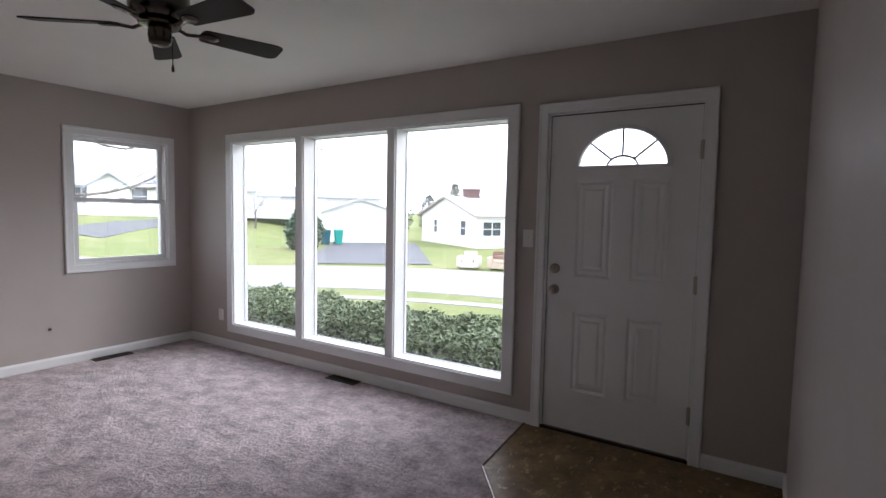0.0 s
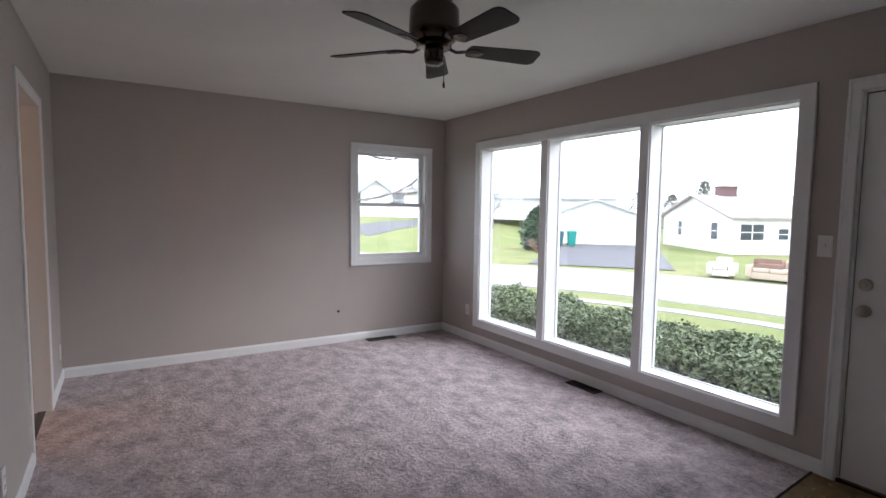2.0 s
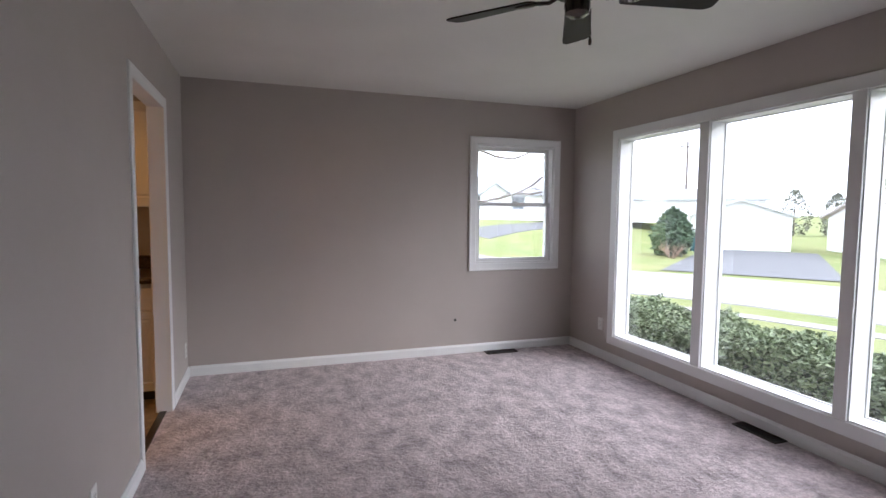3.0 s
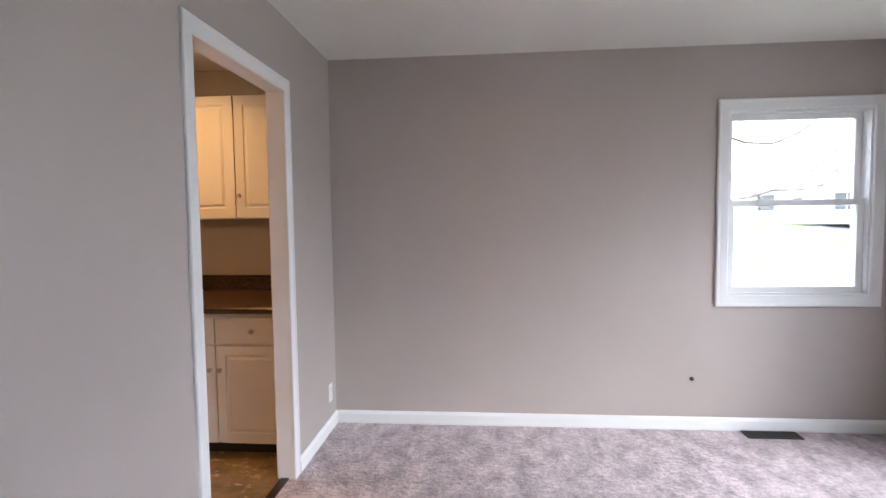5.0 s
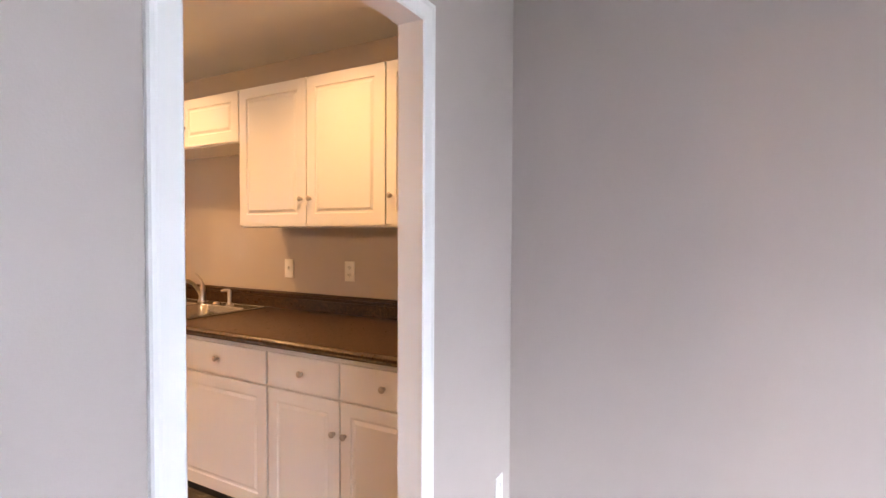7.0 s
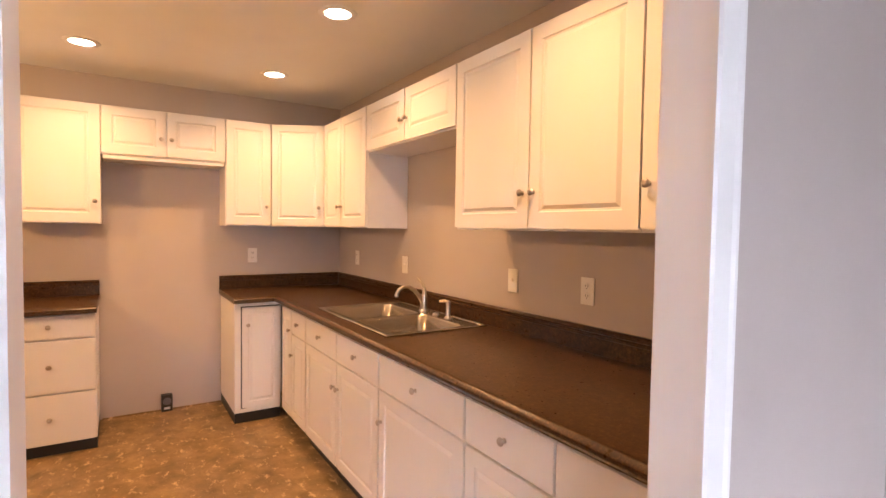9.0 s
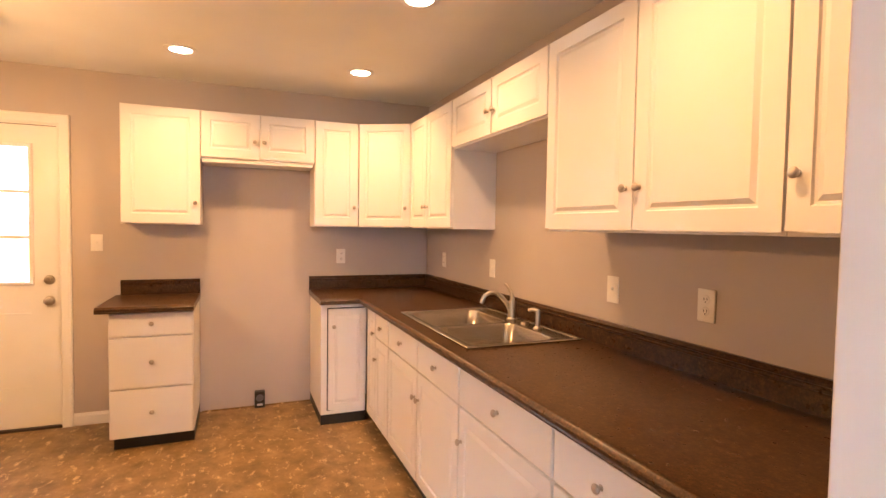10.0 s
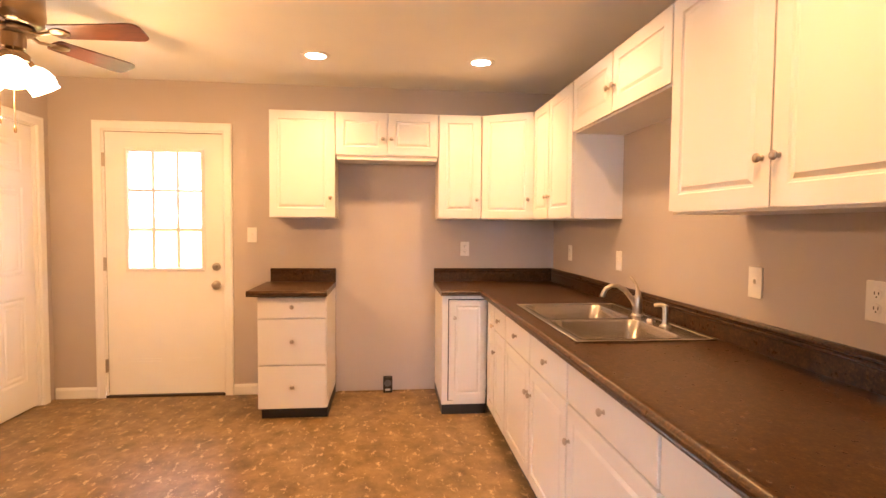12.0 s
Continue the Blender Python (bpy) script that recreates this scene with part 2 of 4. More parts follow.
# ---- structure ----
XE = 3.645     # face of the front wall
YK = 0.131     # face of the kitchen's north wall
XW = -3.915    # face of the kitchen's west wall
YS = -3.774     # face of the kitchen's south wall
YV = -5.345    # face of the stub wall beside the front door
XP = 0.0    # living room face of the partition
T = 0.088      # its kitchen face lies at -T


def structure(name, bm, mat, label, m=None, category="wall"):
    return tagged(part(name, bm, mat, None, "", False, m), label, category, "", "structure")


EAST = pose(XE, 0, 0, 0, 0, -90)      # u = -y
NORTH = pose(0, 0, 0)                 # u = x
WESTK = pose(XW, 0, 0, 0, 0, 90)      # u = y
MID = pose(XP, 0, 0, 0, 0, 90)         # u = y, living face of the wall with the kitchen opening
SOUTHK = pose(0, YS, 0, 0, 0, 180)    # u = -x
PANES = [(0.722, 1.640), (1.723, 2.672), (2.744, 3.696)]
PZ0, PZ1 = 0.255, 2.045
DOOR_O = (3.982, 4.879, 2.047)
structure("wall_east", slab([-0.25, 0.722, 1.640, 1.723, 2.672, 2.744, 3.696, DOOR_O[0], DOOR_O[1], 7.0], [-0.02, PZ0, PZ1, DOOR_O[2], H],
          0.16, {(1, 1): "o", (3, 1): "o", (5, 1): "o", (7, 0): "o", (7, 1): "o", (7, 2): "o"}),
          WALL, "greige painted front wall with a triple picture window", EAST)
SW = (2.555, 3.40, 0.88, 2.035)
structure("wall_north", slab([XP, SW[0], SW[1], XE], [-0.02, SW[2], SW[3], H], 0.16, {(1, 1): "o"}), WALL,
          "greige painted end wall with a small sash window", NORTH)
KD = (-1.611, -0.781, 2.053)
structure("wall_middle", slab([-7.0, KD[0] - 0.014, KD[1] + 0.014, 0.255], [-0.02, KD[2] + 0.014, H], T + XP, {(1, 0): "o"}), WALL,
          "greige painted partition wall with the kitchen opening", MID)
structure("wall_kitchen_north", slab([XW - 0.16, -T], [-0.02, H], 0.16), WALL, "greige painted kitchen wall behind the long counter", pose(0, YK, 0))
BDO = (-3.398, -2.511, 2.06)
structure("wall_kitchen_west", slab([YS - 0.16, BDO[0], BDO[1], YK], [-0.02, BDO[2], H], 0.16, {(1, 0): "o"}), WALL,
          "greige painted kitchen wall with the back door", WESTK)
SDO = (2.92, 3.775, 2.05)
structure("wall_kitchen_south", slab([T, SDO[0], SDO[1], -XW], [-0.02, SDO[2], H], 0.12, {(1, 0): "o"}), WALL,
          "greige painted kitchen wall with an inner door", SOUTHK)
structure("wall_stub", slab([-XE, -0.72], [-0.02, H], T), WALL, "greige painted wall beside the front door", pose(0, YV, 0, 0, 0, 180))
structure("wall_south", slab([-XE, -XP], [-0.02, H], T), WALL, "greige painted wall behind the hall", pose(0, -6.88, 0, 0, 0, 180))
# unseen board, added so no daylight leaks round the inner door
structure("wall_light_stop", box(-3.83, -2.86, YS - 0.16, YS - 0.125, -0.02, 2.12), WALL, "unseen plain board added behind the inner door to stop daylight")
structure("ceiling_living", box(XP, XE, -6.88, 0, H, H + 0.12), CEIL, "off-white painted living room ceiling", None, "ceiling")
structure("ceiling_kitchen", box(XW, -T, YS, YK, H, H + 0.12), CEIL, "off-white painted kitchen ceiling", None, "ceiling")
# unseen deck; its overhang is sized for the sky light at the windows
structure("roof_deck", box(XW - 0.5, XE + 0.4, -7.2, 0.5, H + 0.14, H + 0.3), CEIL, "unseen plain deck above the ceilings that holds back sky light", None, "roof")
ENTRY = [(XE, -3.88), (2.95, -3.93), (1.95, -4.74), (1.95, YV), (XE, YV)]
structure("floor", prism([(-0.05, -6.88), (XE, -6.88), (XE, 0), (XP, 0), (XP, KD[1]), (-0.05, KD[1]), (-0.05, KD[0]), (-0.05, -6.88)], -0.1, 0.0), CARPET,
          "mauve-brown cut pile carpet with footmarks", None, "carpet")
structure("floor_entry", prism(ENTRY, -0.05, 0.004), VINYL, "mottled dark brown vinyl by the front door", None, "floor")
structure("floor_kitchen", prism([(XW, YS - 0.13), (-0.05, YS - 0.13), (-0.05, YK), (XW, YK)], -0.1, 0.0), VINYL, "mottled brown stone-look vinyl floor", None, "floor")
structure("trim_entry", tube([(XE, -3.875, 0.003), (2.95, -3.925, 0.003), (1.945, -4.735, 0.003), (1.945, YV, 0.003)], 0.007, 6), BRONZE,
          "dark metal edging strip between carpet and vinyl", None, "edging")
structure("trim_threshold", box(-0.075, -0.03, KD[0], KD[1], -0.01, 0.008, 0.003), BRONZE, "dark metal carpet bar in the kitchen opening", None, "edging")


def skirting(name, u0, u1, m, label="white painted baseboard along the floor"):
    bm = sweep([(u1, 0), (u0, 0)], SKIRT)
    return structure(name, bm, TRIM, label, m, "baseboard")


skirting("baseboard_north", XP + 0.014, XE - 0.014, NORTH)
skirting("baseboard_east", 0.0, 3.917, EAST)
skirting("baseboard_east_end", 4.944, -YV, EAST)
skirting("baseboard_middle_north", KD[1] + 0.068, 0.0, MID)
skirting("baseboard_middle_south", -6.88, KD[0] - 0.068, MID)
skirting("baseboard_stub", -XE + 0.014, -0.72, pose(0, YV, 0, 0, 0, 180))
skirting("baseboard_kitchen_west", -2.446, -2.114, WESTK)
skirting("baseboard_kitchen_corner", YS + 0.014, -3.463, WESTK)
skirting("baseboard_kitchen_south", T, SDO[0] - 0.065, SOUTHK)


KY = 0.036     # the kitchen units' own origin lies this far north


# ---- openings ----
def knob_mesh(r=0.027, l=0.055):
    return lathe([(0, l), (r * 0.55, l), (r * 0.92, l - 0.006), (r, l - 0.016), (r * 0.8, l - 0.028), (r * 0.42, l - 0.036), (r * 0.42, 0.012), (r * 1.15, 0.008), (r * 1.2, 0)], 20, "Y")


def door_hardware(slab_ob, u, dz, kz):
    part("deadbolt", lathe([(0, 0.026), (0.012, 0.026), (0.014, 0.018), (0.026, 0.016), (0.031, 0.010), (0.032, 0)], 20, "Y"), NICKEL, slab_ob, "brushed nickel deadbolt", True, pose(u, 0, dz))
    part("door_knob", knob_mesh(), NICKEL, slab_ob, "brushed nickel round door knob", True, pose(u, 0, kz))


def hinge(parent, u, v):
    bm = box(u - 0.014, u + 0.014, -0.003, 0.004, v - 0.05, v + 0.05, 0.001)
    join(bm, lathe([(0, -0.052), (0.007, -0.052), (0.007, 0.052), (0, 0.052)], 10), pose(u, -0.007, v))
    part("hinge", bm, NICKEL, parent, "brushed nickel butt hinge", True)


def door_frame(parent, u0, u1, top, depth, profile=DOORCASE):
    part("casing", sweep([(u0, 0), (u0, top), (u1, top), (u1, 0)], [(-s, o) for s, o in profile]), TRIM, parent, "white painted door casing")
    bm = box(u0, u0 + 0.012, 0.0, depth, 0, top)
    box(u1 - 0.012, u1, 0.0, depth, 0, top, 0, bm)
    box(u0 + 0.012, u1 - 0.012, 0.0, depth, top - 0.012, top, 0, bm)
    box(u0 + 0.012, u0 + 0.024, 0.06, 0.075, 0, top - 0.012, 0, bm)
    box(u1 - 0.024, u1 - 0.012, 0.06, 0.075, 0, top - 0.012, 0, bm)
    part("jamb", bm, TRIM, parent, "white painted jamb with a stop")


EMBOSS = ((0.0, 0.0), (0.016, 0.006), (0.030, 0.001), (0.040, 0.001), (0.054, 0.005), (0.068, 0.0))

# front door with a fan light
door = thing("door_1", EAST, "white panelled front door with a fan-shaped light, closed", "door", "", "structure")
door_frame(door, DOOR_O[0], DOOR_O[1], DOOR_O[2], 0.16)
U0, U1, ZT = 3.992, 4.869, 2.033
uc, vb, rx, rz = 4.437, 1.706, 0.26, 0.225
us = [U0, 4.172, 4.398, 4.506, 4.712, U1]
vs = [0.022, 0.285, 0.80, 1.02, 1.625, ZT]
bm = slab(us, vs[:5], 0.044, {(1, 1): "p", (3, 1): "p", (1, 3): "p", (3, 3): "p"}, EMBOSS)
# the top rail is cut round the half ellipse
for y in (0.0, 0.044):
    rect = [(uc + 0.29, vb), (uc + 0.29, ZT - 0.06), (uc - 0.29, ZT - 0.06), (uc - 0.29, vb)]
    n = 32
    ring, edge = [], []
    for i in range(n + 1):
        a = math.pi * i / n
        ring.append((uc + rx * math.cos(a), vb + rz * math.sin(a)))
        c, s = math.cos(a), math.sin(a)
        k = min(0.29 / max(abs(c), 1e-6), (ZT - 0.06 - vb) / max(s, 1e-6))
        edge.append((uc + k * c, vb + k * s))
    for i in range(n):
        quad = [(ring[i][0], y, ring[i][1]), (edge[i][0], y, edge[i][1]), (edge[i + 1][0], y, edge[i + 1][1]), (ring[i + 1][0], y, ring[i + 1][1])]
        bm.faces.new([bm.verts.new(p) for p in quad])
    corner_u = [uc + 0.29, uc - 0.29]
    for cu in corner_u:
        near = min(range(n + 1), key=lambda i: (edge[i][0] - cu) ** 2 + (edge[i][1] - ZT + 0.06) ** 2)
        for j in (near - 1, near + 1):
            bm.faces.new([bm.verts.new(p) for p in ((edge[near][0], y, edge[near][1]), (cu, y, ZT - 0.06), (edge[j][0], y, edge[j][1]))])
    for a, b, c, d in ((U0, uc - 0.29, 1.625, ZT), (uc + 0.29, U1, 1.625, ZT), (uc - 0.29, uc + 0.29, ZT - 0.06, ZT), (uc - 0.29, uc + 0.29, 1.625, vb)):
        bm.faces.new([bm.verts.new(p) for p in ((a, y, c), (b, y, c), (b, y, d), (a, y, d))])
rim = [(uc + rx * math.cos(math.pi * i / 32), vb + rz * math.sin(math.pi * i / 32)) for i in range(33)]
for (a, b), (c, d) in zip(rim, rim[1:] + rim[:1]):
    bm.faces.new([bm.verts.new(p) for p in ((a, 0, b), (c, 0, d), (c, 0.044, d), (a, 0.044, b))])
for a, b, c, d in ((U0, 1.625, U0, ZT), (U1, 1.625, U1, ZT), (U0, ZT, U1, ZT)):
    bm.faces.new([bm.verts.new(p) for p in ((a, 0, b), (c, 0, d), (c, 0.044, d), (a, 0.044, b))])
bmesh.ops.remove_doubles(bm, verts=bm.verts, dist=1e-4)
bm.transform(pose(0, 0.014, 0))
leaf = part("door_slab", bm, DOORP, door, "white embossed steel door slab")
rim_path = [(uc + rx * math.cos(math.pi * i / 32), vb + rz * math.sin(math.pi * i / 32)) for i in range(33)]
part("light_frame", sweep(rim_path[::-1], [(-0.016, -0.012), (-0.016, -0.004), (-0.01, 0.0), (0.004, 0.0), (0.008, -0.012)], True), DOORP, door, "moulded frame of the fan light")
MUNTIN = material("grey_lead_came", (0.22, 0.22, 0.23), 0.4, 0.4)
bm = bmesh.new()
for a in (41, 90, 139):
    c, s = math.cos(radians(a)), math.sin(radians(a))
    join(bm, tube([(uc + 0.085 * c, 0.03, vb + 0.062 * s), (uc + rx * c, 0.03, vb + rz * s)], 0.007, 6))
join(bm, tube([(uc + 0.09 * math.cos(math.pi * i / 12), 0.03, vb + 0.062 * math.sin(math.pi * i / 12)) for i in range(13)], 0.007, 6))
part("glazing_bar", bm, MUNTIN, door, "grey bars fanning out", True)
pane = part("pane", prism([(a, b) for a, b in rim], -0.040, -0.036), GLASS, door, "clear fan light glass")
pane.data.transform(pose(0, 0, 0, 90))
pane.visible_shadow = False
door_hardware(leaf, 4.046, 1.064, 0.928)
for o in leaf.children:
    o.location.y = 0.014
# black strips paint the shaded gap between slab and jamb
for strip in ((U0 - 0.004, U0 + 0.004, 0.03, ZT), (U1 - 0.004, U1 + 0.004, 0.03, ZT), (U0 + 0.004, U1 - 0.004, ZT - 0.004, ZT + 0.004)):
    part("gap_line", box(strip[0], strip[1], 0.0125, 0.03, strip[2], strip[3]), TOE, door, "dark strip drawn for the shaded gap round the slab")
for v in (1.78, 1.03, 0.28):
    hinge(door, 4.872, v)
part("threshold", box(DOOR_O[0] + 0.001, DOOR_O[1] - 0.001, -0.008, 0.16, -0.1, 0.022, 0.004), BRONZE, door, "dark metal threshold")
# black strip along the foot of the slab
part("foot_strip", box(U0 + 0.005, U1 - 0.005, 0.02, 0.05, 0.022, 0.03), TOE, door)

# picture window
win = thing("window_1", EAST, "white framed three-light picture window in a deep reveal", "window", "", "structure")
ua, ub, va, vb2 = 0.721, 3.697, 0.254, 2.046
part("casing", sweep([(ua, va), (ua, vb2), (ub, vb2), (ub, va)], [(-s, o) for s, o in FLATCASE], True), TRIM, win, "flat white painted casing")
for a, b in ((PANES[0][1], PANES[1][0]), (PANES[1][1], PANES[2][0])):
    part("mullion", box(a - 0.001, b + 0.001, -0.016, 0.0, PZ0, PZ1, 0.003), TRIM, win, "flat white mullion face")
for a, b in PANES:
    bm = box(a, a + 0.008, 0.0, 0.16, PZ0, PZ1)
    box(b - 0.008, b, 0.0, 0.16, PZ0, PZ1, 0, bm)
    box(a + 0.008, b - 0.008, 0.0, 0.16, PZ1 - 0.008, PZ1, 0, bm)
    box(a + 0.008, b - 0.008, 0.0, 0.16, PZ0, PZ0 + 0.008, 0, bm)
    part("reveal", bm, TRIM, win, "white painted reveal and sill")
    part("glazing_stop", sweep([(a + 0.008, PZ0 + 0.008), (a + 0.008, PZ1 - 0.008), (b - 0.008, PZ1 - 0.008), (b - 0.008, PZ0 + 0.008)],
                               [(0, -0.124), (0.004, -0.124), (0.006, -0.127), (0.006, -0.14), (0, -0.14)], True), TRIM, win, "slim white glazing stop")
    g = part("pane", box(a + 0.01, b - 0.01, 0.128, 0.133, PZ0 + 0.01, PZ1 - 0.01), GLASS, win, "large clear fixed pane")
    g.visible_shadow = False

# small sash window
win = thing("window_2", NORTH, "white vinyl double-hung sash window, closed", "window", "", "structure")
a, b, c, d = SW
part("casing", sweep([(a, c), (a, d), (b, d), (b, c)], [(-s, o) for s, o in CASING], True), TRIM, win, "white painted window casing")
bm = box(a, a + 0.012, 0.0, 0.16, c, d)
box(b - 0.012, b, 0.0, 0.16, c, d, 0, bm)
box(a + 0.012, b - 0.012, 0.0, 0.16, d - 0.012, d, 0, bm)
box(a + 0.012, b - 0.012, 0.0, 0.16, c, c + 0.014, 0, bm)
part("window_frame", bm, TRIM, win, "white vinyl frame and sill")
zm = 1.462
for name, y, z0, z1 in (("upper_sash", 0.075, zm - 0.02, d - 0.012), ("lower_sash", 0.035, c + 0.014, zm + 0.018)):
    s = part(name, slab([a + 0.014, a + 0.052, b - 0.052, b - 0.014], [z0, z0 + 0.034, z1 - 0.036, z1], 0.034, {(1, 1): "o"}), TRIM, win, "white vinyl sash")
    s.location.y = y
    g = part("pane", box(a + 0.05, b - 0.05, y + 0.014, y + 0.019, z0 + 0.03, z1 - 0.03), GLASS, win, "clear sash glass")
    g.visible_shadow = False
part("sash_lock", box(2.955, 3.01, 0.012, 0.034, zm + 0.018, zm + 0.032, 0.004), PLATE, win, "white sash lock")

# kitchen opening
op = thing("opening_1", MID, "cased opening between living room and kitchen", "opening", "", "structure")
TW = T + XP
bm = sweep([(KD[0] + 0.003, 0), (KD[0] + 0.003, KD[2] - 0.003), (KD[1] - 0.003, KD[2] - 0.003), (KD[1] - 0.003, 0)], [(-s, o) for s, o in THINCASE])
part("casing", bm, TRIM, op, "white painted casing on the living room side")
bm = sweep([(KD[0] - 0.003, 0), (KD[0] - 0.003, KD[2] + 0.003), (KD[1] + 0.003, KD[2] + 0.003), (KD[1] + 0.003, 0)], [(-s, -TW - o) for s, o in THINCASE])
part("casing", bm, TRIM, op, "white painted casing on the kitchen side")
bm = box(KD[0] - 0.013, KD[0], 0.0005, TW + 0.002, 0, KD[2] + 0.013)
box(KD[1], KD[1] + 0.013, 0.0005, TW + 0.002, 0, KD[2] + 0.013, 0, bm)
box(KD[0], KD[1], 0.0005, TW + 0.002, KD[2], KD[2] + 0.013, 0, bm)
part("jamb", bm, TRIM, op, "white painted jamb lining")

# back door with nine panes
door = thing("door_2", WESTK @ pose(KY, 0, 0), "white back door with nine small panes, closed", "door", "", "structure")
door_frame(door, BDO[0] - KY, BDO[1] - KY, BDO[2], 0.16)
u0, u1 = -3.423, -2.557
gu, gv = [-3.26, -2.716], [1.0, 1.905]
bm = slab([u0, -3.275, gu[0], -3.035, -2.91, gu[1], -2.70, u1], [0.010, 0.27, 0.795, gv[0], gv[1], 2.046], 0.044,
          {(1, 1): "f", (2, 3): "o", (3, 3): "o", (4, 3): "o"}, EMBOSS)
bm.transform(pose(0, 0.014, 0))
leaf = part("door_slab", bm, DOORP, door, "white embossed steel door slab")
part("light_frame", sweep([(gu[0], gv[0]), (gu[0], gv[1]), (gu[1], gv[1]), (gu[1], gv[0])], [(-0.02, -0.014), (-0.02, -0.006), (-0.012, 0.0), (0.004, 0.0), (0.010, -0.02), (0, -0.03)], True), DOORP, door, "white moulded glazing frame")
for ua_, ub_ in ((-3.262, -3.035), (-2.912, -2.718)):
    for v in (0.79, 0.292, 0.272):
        part("emboss_line", box(ua_, ub_, 0.0118, 0.016, v - 0.004, v + 0.004, 0.0015), DOORP, leaf, "short embossed line of a pressed panel")
for i in (1, 2):
    u = gu[0] + (gu[1] - gu[0]) * i / 3
    part("glazing_bar", box(u - 0.011, u + 0.011, 0.018, 0.038, gv[0], gv[1], 0.002), DOORP, door)
    v = gv[0] + (gv[1] - gv[0]) * i / 3
    part("glazing_bar", box(gu[0], gu[1], 0.017, 0.039, v - 0.011, v + 0.011, 0.002), DOORP, door)
for i in range(3):
    for j in range(3):
        du, dv = (gu[1] - gu[0]) / 3, (gv[1] - gv[0]) / 3
        g = part("pane", box(gu[0] + i * du + 0.006, gu[0] + (i + 1) * du - 0.006, 0.026, 0.030, gv[0] + j * dv + 0.006, gv[0] + (j + 1) * dv - 0.006), GLASS, door)
        g.visible_shadow = False
door_hardware(leaf, -2.613, 1.015, 0.874)
for o in leaf.children:
    if not o.name.startswith("emboss"):
        o.location.y = 0.014
# thinner brown strips colour in the shaded gap round this slab
for strip in ((u0 - 0.003, u0 + 0.002, 0.03, 2.046), (u1 - 0.002, u1 + 0.003, 0.03, 2.046), (u0 + 0.002, u1 - 0.002, 2.044, 2.048)):
    part("gap_line", box(strip[0], strip[1], 0.0125, 0.03, strip[2], strip[3]), VENT, door, "brown strip drawn for the shaded gap round the slab")
for v in (1.83, 1.036, 0.25):
    hinge(door, -3.430, v)
part("threshold", box(BDO[0] - KY, BDO[1] - KY, -0.012, 0.16, -0.1, 0.016, 0.003), VENT, door, "dark brown threshold")
# thin black line where the slab meets the threshold
part("foot_strip", box(u0 - 0.004, u1 + 0.004, 0.013, 0.055, 0.010, 0.017), TOE, door, "thin black strip along the foot of the door")

# inner door
door = thing("door_3", SOUTHK, "white panelled inner door, closed", "door", "", "structure")
door_frame(door, SDO[0], SDO[1], SDO[2], 0.12)
bm = slab([2.94, 3.04, 3.30, 3.40, 3.66, 3.76], [0.012, 0.22, 0.82, 0.97, 1.6, 1.7, 1.93, 2.035], 0.035,
          {(1, 1): "p", (3, 1): "p", (1, 3): "p", (3, 3): "p", (1, 5): "p", (3, 5): "p"}, EMBOSS)
bm.transform(pose(0, 0.02, 0))
part("door_slab", bm, DOORP, door, "white moulded panel door")


# ---- wall plates and registers ----
def plate(m, u, v, kind, label, group=""):
    ob = thing({"outlet": "wall_outlet", "switch": "light_switch", "double": "light_switch", "blank": "blank_plate"}[kind], m @ pose(u, 0, v), label, "outlet" if kind == "outlet" else "switch", group)
    w = 0.058 if kind == "double" else 0.036
    part("cover", box(-w, w, -0.006, 0, -0.058, 0.058, 0.003), PLATE, ob)
    if kind == "outlet":
        for z in (0.021, -0.021):
            r = part("receptacle", lathe([(0, 0.0085), (0.014, 0.0085), (0.0165, 0.006), (0.0165, 0.0)], 20, "Y"), PLATE, ob, "", True, pose(0, 0, z))
            bm = box(-0.0075, -0.005, -0.0092, -0.0085, -0.002, 0.007)
            box(0.005, 0.0075, -0.0092, -0.0085, -0.002, 0.007, 0, bm)
            box(-0.002, 0.002, -0.0092, -0.0085, -0.010, -0.006, 0, bm)
            part("slots", bm, SLOT, r)
    elif kind == "switch":
        bm = box(-0.005, 0.005, -0.016, -0.005, -0.003, 0.012, 0.002)
        part("toggle", bm, PLATE, ob)
    elif kind == "double":
        for x in (-0.023, 0.023):
            part("toggle", box(x - 0.005, x + 0.005, -0.016, -0.005, -0.003, 0.012, 0.002), PLATE, ob)
    return ob


plate(EAST, 0.522, 0.328, "outlet", "white duplex outlet on the wall under the window")
plate(EAST, 3.861, 1.25, "switch", "white toggle light switch beside the front door")
plate(MID, -0.127, 0.25, "outlet", "white duplex outlet low on the partition wall")
plate(MID, -2.42, 0.27, "outlet", "white duplex outlet above the baseboard")
KN = pose(0, YK, 0)
plate(KN, -1.046, 1.15, "outlet", "white duplex outlet above the counter")
plate(KN, -1.529, 1.15, "switch", "white toggle switch above the counter")
plate(KN, -2.675, 1.152, "switch", "white toggle switch above the sink")
plate(KN, -3.503, 1.155, "outlet", "white duplex outlet near the counter corner")
plate(WESTK, -0.616, 1.164, "outlet", "white duplex outlet above the short counter")
plate(WESTK, -2.301, 1.267, "switch", "white toggle switch beside the back door")


